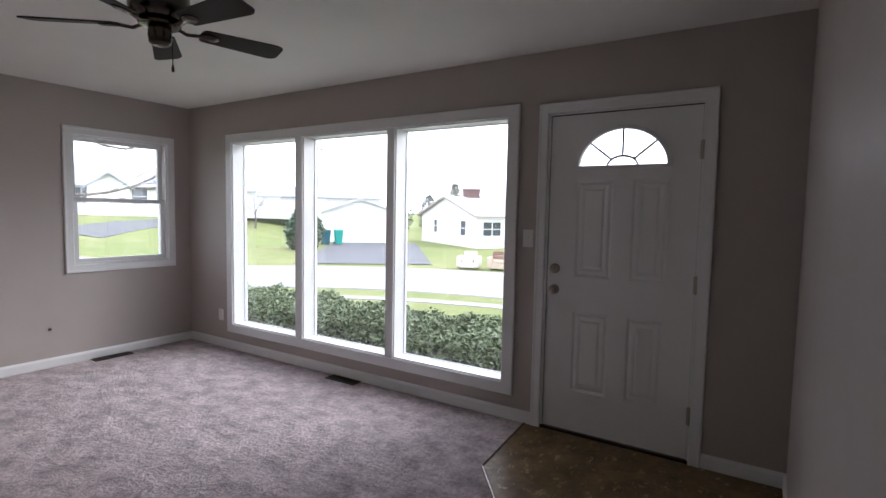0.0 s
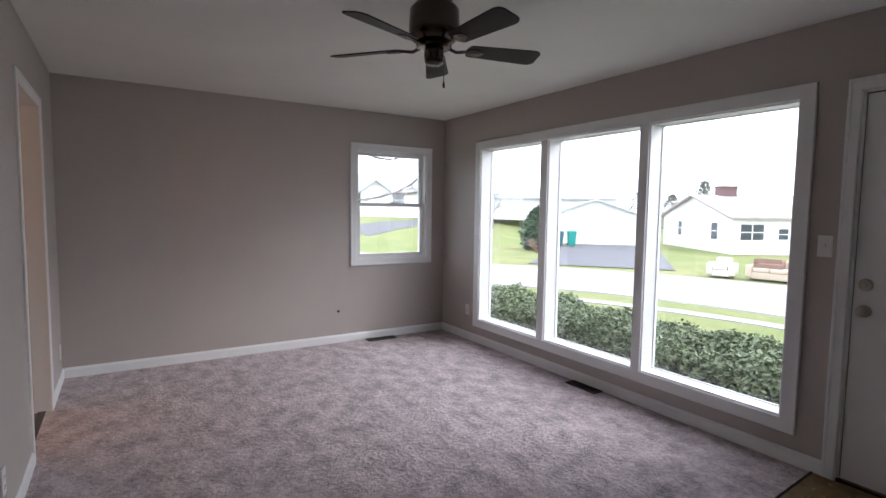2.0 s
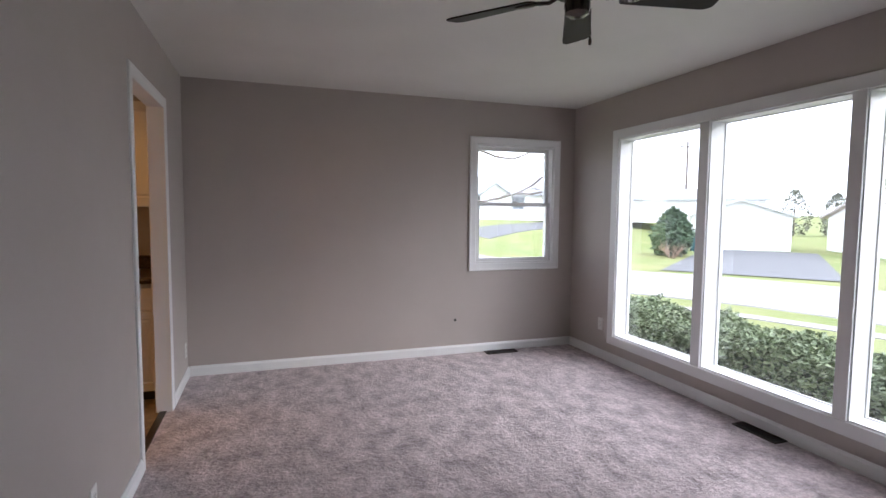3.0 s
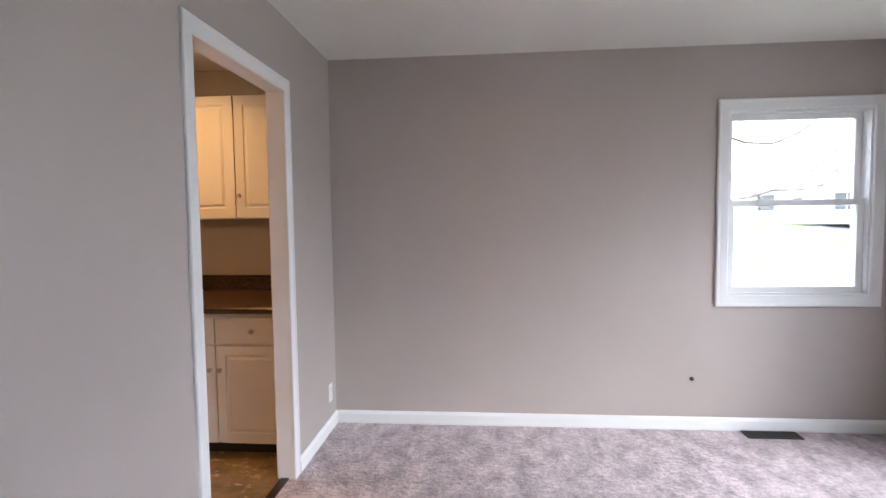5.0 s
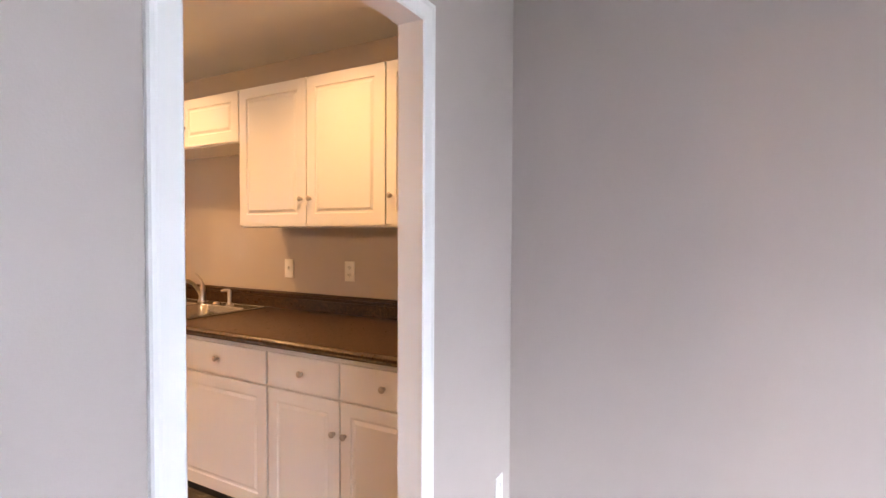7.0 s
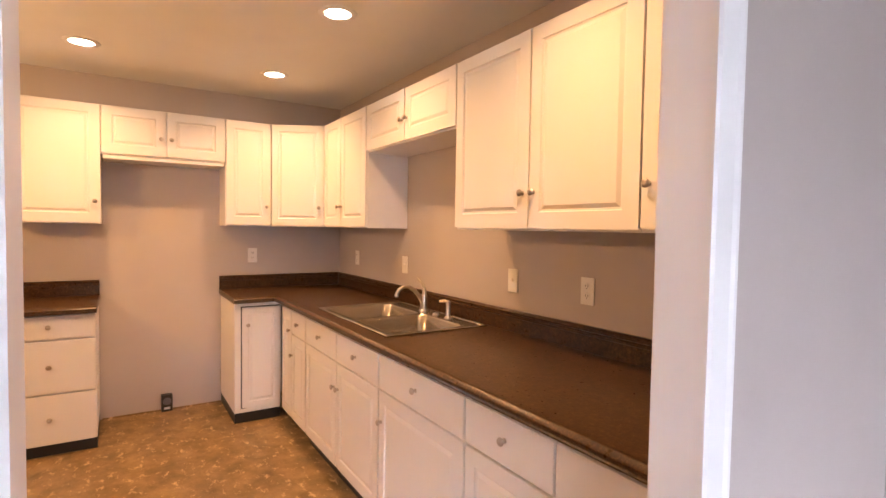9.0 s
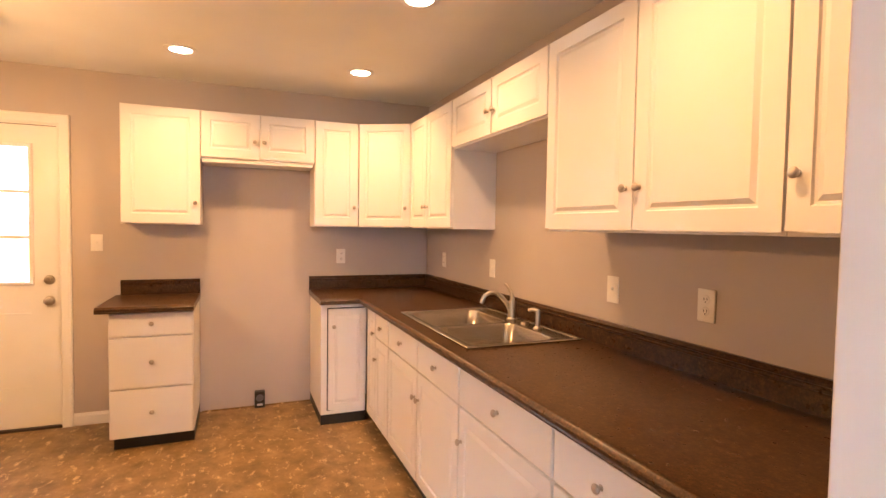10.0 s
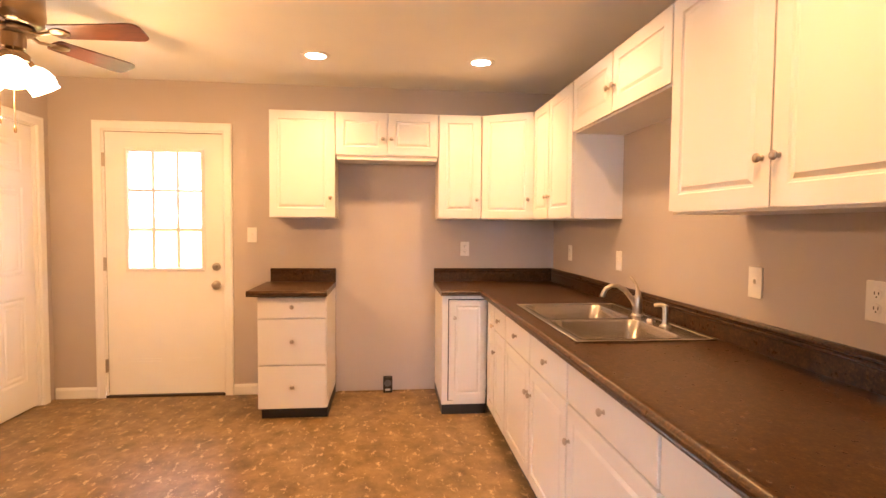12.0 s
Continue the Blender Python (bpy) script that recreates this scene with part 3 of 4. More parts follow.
def register(x0, x1, y0, y1, along_x):
    ob = thing("floor_register", pose((x0 + x1) / 2, (y0 + y1) / 2, 0), "dark brown slotted metal floor register in the carpet", "vent", "floor registers")
    w, d = (x1 - x0) / 2, (y1 - y0) / 2
    bm = box(-w, w, -d, -d + 0.012, 0, 0.009, 0.002)
    box(-w, w, d - 0.012, d, 0, 0.009, 0.002, bm)
    box(-w, -w + 0.012, -d + 0.012, d - 0.012, 0, 0.009, 0.002, bm)
    box(w - 0.012, w, -d + 0.012, d - 0.012, 0, 0.009, 0.002, bm)
    part("frame", bm, VENT, ob)
    part("backing", box(-w + 0.01, w - 0.01, -d + 0.01, d - 0.01, -0.001, 0.002), SLOT, ob)
    n = 14
    for i in range(n):
        if along_x:
            x = -w + 0.02 + (2 * w - 0.04) * i / (n - 1)
            part("slat", box(x - 0.003, x + 0.003, -d + 0.012, d - 0.012, 0.002, 0.007), VENT, ob)
        else:
            y = -d + 0.02 + (2 * d - 0.04) * i / (n - 1)
            part("slat", box(-w + 0.012, w - 0.012, y - 0.003, y + 0.003, 0.002, 0.007), VENT, ob)
    return ob


register(2.65, 2.98, -0.125, -0.02, True)
register(3.525, 3.628, -2.43, -2.12, False)
ob = thing("cable_stub", pose(2.352, 0, 0.334), "small black cable hole with a stub in the wall", "cable")
part("ring", lathe([(0.006, 0.004), (0.013, 0.004), (0.014, 0.0)], 16, "Y"), SLOT, ob)
part("stub", lathe([(0, 0.018), (0.005, 0.018), (0.005, 0)], 12, "Y"), TOE, ob)

# ---- cabinets ----
def panel_door(u0, u1, v0, v1, frame=0.052, t=0.018, flat=False):
    if flat:
        bm = box(u0, u1, 0, t, v0, v1, 0.0035)
        return bm
    bm = slab([u0, u0 + frame, u1 - frame, u1], [v0, v0 + frame, v1 - frame, v1], t, {(1, 1): "p"}, ((0, 0), (0.004, 0.006), (0.011, 0.007), (0.026, 0.0005)))
    rim_edges = [e for e in bm.edges if all(abs(w.co.y) < 1e-6 for w in e.verts) and any(all(abs(w.co[k] - x) < 1e-6 for w in e.verts) for k, x in ((0, u0), (0, u1), (2, v0), (2, v1)))]
    bmesh.ops.bevel(bm, geom=rim_edges, offset=0.004, segments=2, profile=0.5, affect="EDGES")
    return bm


KNOB = [(0, 0.026), (0.008, 0.0255), (0.013, 0.022), (0.0145, 0.018), (0.012, 0.013), (0.006, 0.010), (0.0055, 0.003), (0.009, 0.001), (0.009, 0)]


def put_knob(parent, u, v):
    part("knob", lathe(KNOB, 16, "Y"), NICKEL, parent, "brushed nickel knob", True, pose(u, 0, v))


G = 0.0045


def upper(m, u0, u1, v0, v1, depth, doors, label):
    ob = thing("wall_cabinet", m, label, "cabinet", "white wall cabinets")
    part("body", box(u0, u1, 0.019, depth, v0, v1, 0.0015), CAB, ob)
    for a, b, k in doors:
        d = part("door", panel_door(a + G, b - G, v0 + 0.013, v1 - G, 0.058), CAB, ob, "white raised-panel door")
        if k:
            u = b - 0.032 if k > 0 else a + 0.032
            put_knob(d, u, v0 + (0.15 if v1 - v0 > 0.5 else 0.13))
    return ob


def lower(m, u0, u1, depth, cols, label, toe=True, z0=0.075, top=0.859, ends=(0, 0)):
    """cols: (u0, u1, drawer heights from the top as pairs or None, door knob side)"""
    ob = thing("base_cabinet", m, label, "cabinet", "white base cabinets")
    part("body", box(u0, u1, 0.019, depth, z0, top, 0.0015), CAB, ob)
    part("toe_kick", box(u0 + ends[0], u1 - ends[1], 0.055 if toe else 0.04, depth, 0.0, z0 - 0.001), TOE, ob, "black toe kick")
    for a, b, drawers, k in cols:
        low = 0.822
        for v0, v1 in drawers:
            d = part("drawer_front", panel_door(a + G, b - G, v0, v1, flat=True), CAB, ob, "plain white drawer front")
            put_knob(d, (a + b) / 2, (v0 + v1) / 2 + 0.004)
            low = v0 - 0.010
        if k is not None:
            d = part("door", panel_door(a + G, b - G, z0 + 0.006, low, 0.055), CAB, ob, "white raised-panel door")
            if k:
                put_knob(d, b - 0.03 if k > 0 else a + 0.03, low - 0.14)
    return ob


UZ0, UZ1 = 1.401, 2.192
YU = -0.182            # front of the wall cabinets on the north wall
NU = pose(0, YU, 0)
DU = YK - YU
upper(NU, -0.573, -T - 0.004, UZ0, UZ1, DU, [(-0.573, -T - 0.006, -1)], "white raised-panel wall cabinet beside the opening")
upper(NU, -1.605, -0.575, UZ0, UZ1, DU, [(-1.605, -1.085, 1), (-1.085, -0.575, -1)], "white two-door wall cabinet over the long counter")
upper(NU, -2.651, -1.607, 1.888, UZ1, DU, [(-2.651, -2.128, 1), (-2.128, -1.607, -1)], "short white two-door wall cabinet over the sink")
upper(NU, -3.451, -2.653, UZ0, UZ1, DU, [(-3.451, -3.097, 1), (-3.097, -2.653, -1)], "white two-door wall cabinet near the corner")
XU = -3.65             # front of the wall cabinets on the west wall
WU = pose(XU, KY, 0, 0, 0, 90)
DW = XU - XW
upper(WU, -0.900, -0.572, UZ0, UZ1, DW, [(-0.900, -0.572, 1)], "narrow white wall cabinet beside the stove gap")
upper(WU, -1.670, -0.902, 1.864, UZ1, DW, [(-1.670, -1.286, 1), (-1.286, -0.902, -1)], "short white two-door wall cabinet over the stove gap")
upper(WU, -2.150, -1.672, UZ0, UZ1, DW, [(-2.150, -1.672, 1)], "white single-door wall cabinet beside the back door")
ob = thing("range_rail", WU, "thin white filler board under the short cabinet", "filler")
part("board", box(-1.66, -0.91, 0.012, DW, 1.838, 1.8635, 0.002), CAB, ob)
# corner cabinet with a slanted door
ang = math.degrees(math.atan2(YU + 0.534, -3.453 - XU))
ob = thing("corner_wall_cabinet", Matrix.Identity(4), "white corner wall cabinet with a slanted raised-panel door", "cabinet", "white wall cabinets")
nx, ny = math.cos(radians(ang + 90)) * 0.02, math.sin(radians(ang + 90)) * 0.02
part("body", prism([(XU + nx, -0.534 + ny), (-3.453 + nx, YU + ny), (-3.453, YK), (XW, YK), (XW, -0.534)], UZ0, UZ1), CAB, ob)
wid = math.hypot(YU + 0.534, -3.453 - XU)
d = part("door", panel_door(G, wid - G, UZ0 + 0.013, UZ1 - G, 0.05), CAB, ob, "white raised-panel door", False, pose(XU, -0.534, 0, 0, 0, ang))
put_knob(d, wid - 0.035, UZ0 + 0.15)

YB = -0.535            # front of the base cabinets on the north wall
NB = pose(0, YB, 0)
DB = YK - YB
DR = [(0.668, 0.822)]
lower(NB, -0.989, -T - 0.004, DB, [(-0.987, -0.555, DR, 1), (-0.555, -T - 0.008, DR, -1)], "white two-door base cabinet with two drawers")
lower(NB, -1.681, -0.991, DB, [(-1.679, -0.993, DR, -1)], "wide white base cabinet with one drawer and one door")
lower(NB, -2.767, -1.683, 0.035, [(-2.765, -2.221, DR, 1), (-2.221, -1.685, DR, -1)], "white two-door sink cabinet with false drawer fronts", True)
lower(NB, -3.087, -2.769, DB, [(-3.085, -2.771, DR, -1)], "narrow white base cabinet with one drawer")
XB = -3.34             # front of the base cabinets on the west wall
WB = pose(XB, KY, 0, 0, 0, 90)
DWB = XB - XW
ob = lower(NB, XB + 0.02, -3.082, 0.3, [(XB + 0.022, -3.084, [], 1)], "narrow white corner base cabinet with a folding door")
ob = thing("corner_base_cabinet", WB, "white corner base cabinet with a dark gap round its door", "cabinet", "white base cabinets")
part("body", box(-0.892, YB - KY - 0.002, 0.012, DWB, 0.072, 0.859, 0.002), CAB, ob)
part("toe_kick", box(-0.890, YB - KY - 0.004, 0.016, DWB, 0.0, 0.071), TOE, ob, "black toe kick")
# black sheet behind the door edge paints the gap's shade
part("door_gap_shade", box(-0.850, YB - KY - 0.006, 0.0115, 0.0132, 0.100, 0.832), TOE, ob, "black sheet painting the shade in the gap round the door")
d = part("door", panel_door(-0.842, YB - KY - 0.008, 0.108, 0.824, 0.04), CAB, ob, "white raised-panel door")
put_knob(d, -0.805, 0.70)
lower(WB, -2.165, -1.695, DWB, [(-2.163, -1.697, [(0.712, 0.850), (0.385, 0.700), (0.078, 0.376)], None)], "white three-drawer base cabinet under a short counter", False, 0.075, ends=(0.02, 0))

# ---- worktops ----
CT = 0.899
EDGE = [(-0.003, CT - 0.0395), (0.016, CT - 0.0395), (0.023, CT - 0.036), (0.025, CT - 0.030), (0.022, CT - 0.025), (0.022, CT - 0.023), (0.025, CT - 0.019), (0.025, CT - 0.013), (0.021, CT - 0.0085), (0.019, CT - 0.0075), (0.014, CT - 0.0015), (0.006, CT), (-0.003, CT)]
FLAT = pose(0, 0, 0, -90)
SPLASH = [(0, CT), (0.021, CT), (0.021, CT + 0.066), (0.025, CT + 0.070), (0.025, CT + 0.077), (0.020, CT + 0.081), (0.020, CT + 0.084), (0.025, CT + 0.088), (0.025, CT + 0.095), (0.020, CT + 0.099), (0.014, CT + 0.106), (0, CT + 0.106)]
SX0, SX1, SY0, SY1 = -2.611, -1.675, -0.498, 0.070
XF, YF = -3.295, -0.596
ob = thing("worktop", Matrix.Identity(4), "dark brown speckled laminate L-shaped worktop with a ridged edge", "worktop")
hx0, hx1, hy0, hy1 = SX0 + 0.02, SX1 - 0.02, SY0 + 0.02, SY1 - 0.02
yi, xi = YF + 0.025, XF - 0.025
bm = slab([XW, xi, hx0, hx1, -T - 0.004], [-0.869, yi, hy0, hy1, YK], 0.0385, {(1, 0): "o", (2, 0): "o", (3, 0): "o", (2, 2): "o"})
bm.transform(Matrix.Translation((0, 0, CT)) @ FLAT)
part("top", bm, COUNTER, ob)
bm = sweep([(xi, -0.869), (xi, yi), (-T - 0.004, yi)], EDGE)
bm.transform(FLAT)
part("edge_trim", bm, COUNTER, ob, "ridged dark laminate front edge", True)
bm = sweep([(XW, -0.869), (XW, YK), (-T - 0.004, YK)], SPLASH)
bm.transform(FLAT)
part("backsplash", bm, COUNTER, ob, "low dark laminate backsplash with a ridged top", True)
ob = thing("short_worktop", Matrix.Identity(4), "short dark brown laminate worktop on the drawer unit", "worktop")
part("top", box(XW, xi, -2.189, -1.654, CT - 0.0385, CT), COUNTER, ob)
bm = sweep([(xi, -2.189), (xi, -1.654)], EDGE)
bm.transform(FLAT)
part("edge_trim", bm, COUNTER, ob, "ridged dark laminate front edge", True)
bm = sweep([(XW, -2.159), (XW, -1.654)], SPLASH)
bm.transform(FLAT)
part("backsplash", bm, COUNTER, ob, "low dark laminate backsplash", True)


# ---- sink and tap ----
def round_ring(bm, x0, x1, y0, y1, r, z, seg=5):
    out = []
    for cx, cy, a0 in ((x1 - r, y1 - r, 0), (x0 + r, y1 - r, 90), (x0 + r, y0 + r, 180), (x1 - r, y0 + r, 270)):
        for k in range(seg + 1):
            a = radians(a0 + 90 * k / seg)
            out.append(bm.verts.new((cx + r * math.cos(a), cy + r * math.sin(a), z)))
    return out


def loft(bm, rings, fill=True):
    for a, b in zip(rings, rings[1:]):
        n = len(a)
        for i in range(n):
            bm.faces.new((a[i], a[(i + 1) % n], b[(i + 1) % n], b[i]))
    if fill:
        bm.faces.new(rings[-1])


sink = thing("kitchen_sink", pose(0, 0, 0), "stainless steel double bowl sink set in the worktop", "sink")
xm = (SX0 + SX1) / 2
bowls = [(SX0 + 0.035, xm - 0.014), (xm + 0.014, SX1 - 0.035)]
by0, by1 = SY0 + 0.035, SY1 - 0.105
zr = CT + 0.0045
bm = slab([SX0, bowls[0][0], bowls[0][1], bowls[1][0], bowls[1][1], SX1], [SY0, by0, by1, SY1], 0.004, {(1, 1): "o", (3, 1): "o"})
bm.transform(Matrix.Translation((0, 0, zr)) @ FLAT)
part("rim", bm, STEEL, sink, "flat steel rim")
bm = sweep([(SX0, SY0), (SX0, SY1), (SX1, SY1), (SX1, SY0)], [(0.004, zr - 0.001), (0.002, zr + 0.004), (-0.004, zr + 0.005), (-0.009, zr + 0.002), (-0.009, zr - 0.001)], True)
bm.transform(FLAT)
part("rim_bead", bm, STEEL, sink, "raised steel rim bead", True)
for x0, x1 in bowls:
    bm = bmesh.new()
    rings = [round_ring(bm, x0 - 0.008, x1 + 0.008, by0 - 0.008, by1 + 0.008, 0.045, zr + 0.0015), round_ring(bm, x0 + 0.002, x1 - 0.002, by0 + 0.002, by1 - 0.002, 0.05, zr + 0.001),
             round_ring(bm, x0 + 0.010, x1 - 0.010, by0 + 0.010, by1 - 0.010, 0.05, zr - 0.010), round_ring(bm, x0 + 0.022, x1 - 0.022, by0 + 0.022, by1 - 0.022, 0.055, zr - 0.15),
             round_ring(bm, x0 + 0.045, x1 - 0.045, by0 + 0.045, by1 - 0.045, 0.06, zr - 0.172), round_ring(bm, x0 + 0.15, x1 - 0.15, by0 + 0.15, by1 - 0.15, 0.03, zr - 0.178)]
    loft(bm, rings)
    bowl = part("bowl", bm, STEEL, sink, "deep rounded steel bowl", True)
    part("drain", lathe([(0, -0.004), (0.022, -0.004), (0.026, 0.002), (0.042, 0.003), (0.044, 0)], 20), NICKEL, bowl, "round strainer", True, pose((x0 + x1) / 2, (by0 + by1) / 2, zr - 0.177))
FX, FY = -2.23, 0.024
tap = thing("kitchen_tap", pose(FX, FY, zr), "brushed nickel single-lever kitchen tap with an arched spout", "tap")
part("base", lathe([(0, 0.0), (0.030, 0.0), (0.030, 0.006), (0.024, 0.012), (0.0225, 0.05), (0.024, 0.085), (0.020, 0.1), (0, 0.104)], 24), NICKEL, tap, "", True)
arc = [(0, 0, 0.03), (-0.003, -0.028, 0.085), (-0.008, -0.062, 0.127), (-0.015, -0.098, 0.150), (-0.021, -0.130, 0.150), (-0.026, -0.155, 0.135), (-0.029, -0.168, 0.112), (-0.030, -0.173, 0.093)]
part("spout", tube(arc, [0.0135, 0.013, 0.0125, 0.012, 0.0115, 0.012, 0.013, 0.0135], 14), NICKEL, tap, "curved spout", True)
part("lever", tube([(0, 0, 0.09), (0, 0.002, 0.115), (-0.006, -0.002, 0.145), (-0.022, -0.014, 0.175), (-0.04, -0.026, 0.195)], [0.018, 0.014, 0.009, 0.0065, 0.0055], 12), NICKEL, tap, "tall curved lever", True)
ob = thing("soap_dispenser", pose(-1.937, 0.009, zr), "brushed nickel side spray on the sink deck", "side spray")
part("body", lathe([(0, 0), (0.024, 0), (0.024, 0.006), (0.015, 0.012), (0.0125, 0.02), (0.0135, 0.085), (0.011, 0.098), (0, 0.1)], 18), NICKEL, ob, "", True)
part("nozzle", tube([(0, 0, 0.092), (-0.02, -0.012, 0.098), (-0.045, -0.028, 0.092)], [0.011, 0.010, 0.008], 10), NICKEL, ob, "", True)
ob = thing("sink_hole_cover", pose(-2.076, 0.014, zr), "small round steel hole cover on the sink deck", "cap")
part("cap", lathe([(0, 0.012), (0.014, 0.012), (0.019, 0.007), (0.02, 0)], 18), NICKEL, ob, "", True)

# stove outlet on the floor
ob = thing("stove_outlet", pose(XW + 0.03, -1.239, 0), "black range outlet box standing on the floor against the wall", "outlet")
part("box", box(-0.03, 0.024, -0.037, 0.037, 0.0, 0.125, 0.006), TOE, ob)
part("face", lathe([(0, 0.004), (0.026, 0.004), (0.028, 0)], 20, "X"), material("grey_plastic", (0.10, 0.10, 0.11), 0.4), ob, "grey round socket face", False, pose(0.024, 0, 0.078))
part("label_plate", box(0.0241, 0.0255, -0.02, 0.02, 0.018, 0.034), material("pale_label", (0.5, 0.5, 0.5), 0.5), ob)
structure("trim_caulk", box(XW, XW + 0.012, -1.644, -0.857, 0.0, 0.008), VINYL, "thin dark gap strip at the foot of the wall", None, "trim")


# ---- ceiling lights and fans ----
for cx, cy in CANS:
    ob = thing("recessed_light", pose(cx, cy, H), "round recessed ceiling light with a white trim ring, lit", "ceiling light", "recessed lights")
    part("trim_ring", lathe([(0.062, 0.0), (0.064, -0.006), (0.088, -0.006), (0.093, -0.002), (0.093, 0.0)], 32), TRIM, ob, "white trim ring", True)
    part("lens", lathe([(0, -0.003), (0.05, -0.003), (0.063, -0.001)], 32), CAN_GLOW, ob, "glowing lens", True)


def fan(at, top, blade_z, r, turn, metal, blade_mat, label, pitch, chain, light=False):
    ob = thing("ceiling_fan", pose(at[0], at[1], 0), label, "ceiling fan")
    zb = blade_z
    part("canopy", lathe([(0, top), (0.085, top), (0.09, top - 0.012), (0.082, top - 0.04), (0.10, top - 0.055), (0.118, top - 0.075), (0.122, zb + 0.075), (0.115, zb + 0.045), (0.095, zb + 0.028), (0.07, zb + 0.022), (0, zb + 0.02)], 32), metal, ob, "motor housing close to the ceiling", True)
    part("flywheel", lathe([(0, zb + 0.019), (0.082, zb + 0.018), (0.086, zb + 0.008), (0.08, zb - 0.002), (0.05, zb - 0.006), (0, zb - 0.006)], 32), metal, ob, "", True)
    part("switch_cup", lathe([(0, zb - 0.007), (0.046, zb - 0.008), (0.048, zb - 0.045), (0.044, zb - 0.07), (0.03, zb - 0.082), (0, zb - 0.085)], 28), metal, ob, "cup-shaped switch housing", True)
    for k in range(5):
        a = turn + 72 * k
        m = pose(0, 0, zb, 0, 0, a)
        iron = bmesh.new()
        join(iron, tube([(0.07, 0, 0.006), (0.11, 0, -0.010), (0.15, 0, -0.004), (0.175, 0, 0.0)], [0.009, 0.008, 0.008, 0.007], 8))
        plate_bm = lathe([(0, -0.006), (0.024, -0.006), (0.03, -0.002), (0.03, 0.002), (0, 0.002)], 20)
        plate_bm.transform(Matrix.Translation((0.205, 0, -0.003)) @ pose(0, 0, 0, pitch) @ Matrix.Diagonal((1.5, 1.0, 1, 1)))
        join(iron, plate_bm)
        part("blade_iron", iron, metal, ob, "scrolled blade bracket", True, m)
        out = []
        L0, L1, w0, w1 = 0.165, r, 0.050, 0.066
        for i in range(9):
            t = math.pi / 2 + math.pi * i / 8
            out.append((L0 + 0.02 + 0.02 * math.cos(t), w0 * math.sin(t)))
        for t in (0.0, 0.25, 0.5, 0.75, 1.0):
            q = math.pi / 2 * t
            out.append((L1 - 0.045 + 0.045 * math.sin(q), -(w1 - 0.03 + 0.03 * math.cos(q))))
        for t in (0.0, 0.25, 0.5, 0.75, 1.0):
            q = math.pi / 2 * t
            out.append((L1 - 0.045 + 0.045 * math.cos(q), w1 - 0.03 + 0.03 * math.sin(q)))
        bm = prism(out, 0.0, 0.006)
        bm.transform(pose(0, 0, 0, pitch))
        part("blade", bm, blade_mat, ob, "", False, m)
    for dx, dy, z0 in chain:
        pts = [(dx, dy, zb - 0.06 - (zb - 0.06 - z0) * i / 6) for i in range(7)]
        c = part("pull_chain", tube(pts, 0.0022, 6), metal, ob, "thin pull chain")
        part("fob", lathe([(0, -0.016), (0.005, -0.014), (0.0065, 0.0), (0.004, 0.014), (0, 0.018)], 12), metal, c, "", True, pose(dx, dy, z0))
    if light:
        part("light_hub", lathe([(0, zb - 0.086), (0.05, zb - 0.088), (0.06, zb - 0.10), (0.055, zb - 0.125), (0.03, zb - 0.14), (0, zb - 0.142)], 28), metal, ob, "", True)
        for a in (30, 150, 270):
            m = pose(0, 0, zb - 0.115, 0, 0, a) @ pose(0.045, 0, 0, 0, 145, 0)
            arm = part("lamp_holder", lathe([(0, -0.01), (0.02, -0.005), (0.024, 0.02), (0.02, 0.036), (0, 0.038)], 18), metal, ob, "", True, m)
            part("shade", lathe([(0.022, 0.03), (0.042, 0.045), (0.058, 0.07), (0.064, 0.095), (0.062, 0.118), (0.058, 0.134), (0.062, 0.144), (0.060, 0.144), (0.054, 0.134), (0.058, 0.117), (0.060, 0.095), (0.054, 0.072), (0.038, 0.048), (0.018, 0.034)], 28), SHADE_GLOW, arm, "frosted bell glass shade, lit", True)
    return ob


fan((1.745, -2.928), H, 2.19, 0.545, -15.0, BRONZE, BLADE_DARK, "dark five-blade hugger ceiling fan without a light", -13, [(0.035, -0.035, 2.015)])
fan(FAN_K, H, 2.20, 0.585, 84, BRASS, BLADE_RED, "five-blade ceiling fan with three lit glass shades", -13, [(0.05, 0.03, 1.76), (0.05, -0.03, 1.80)], True)

# ---- outdoors ----
def smooth(a, b, x):
    t = max(0.0, min(1.0, (x - a) / (b - a)))
    return t * t * (3 - 2 * t)


def level(x, y):
    """Height of the ground: level lawn by the house, rising towards the north."""
    return -1.0 + 1.75 * smooth(6, 24, y - 0.55 * x)


def sheet(name, xs, ys, lift, mat, label, category):
    bm = bmesh.new()
    grid = [[bm.verts.new((x, y, level(x, y) + lift)) for y in ys] for x in xs]
    for i in range(len(xs) - 1):
        for j in range(len(ys) - 1):
            bm.faces.new((grid[i][j], grid[i + 1][j], grid[i + 1][j + 1], grid[i][j + 1]))
    return structure(name, bm, mat, label, None, category)


def ribbon(name, line, width, lift, mat, label, category, thick=0.0):
    """A road or path: a strip of the given width along a line, laid on the ground."""
    pts = []
    for (ax, ay), (bx, by) in zip(line, line[1:]):
        n = max(2, int(math.hypot(bx - ax, by - ay) / 1.5))
        pts += [Vector((ax + (bx - ax) * k / n, ay + (by - ay) * k / n)) for k in range(n)]
    pts.append(Vector(line[-1]))
    for _ in range(6):
        pts = [pts[0]] + [(a + 2 * b + c) / 4 for a, b, c in zip(pts, pts[1:], pts[2:])] + [pts[-1]]
    bm = bmesh.new()
    rows = []
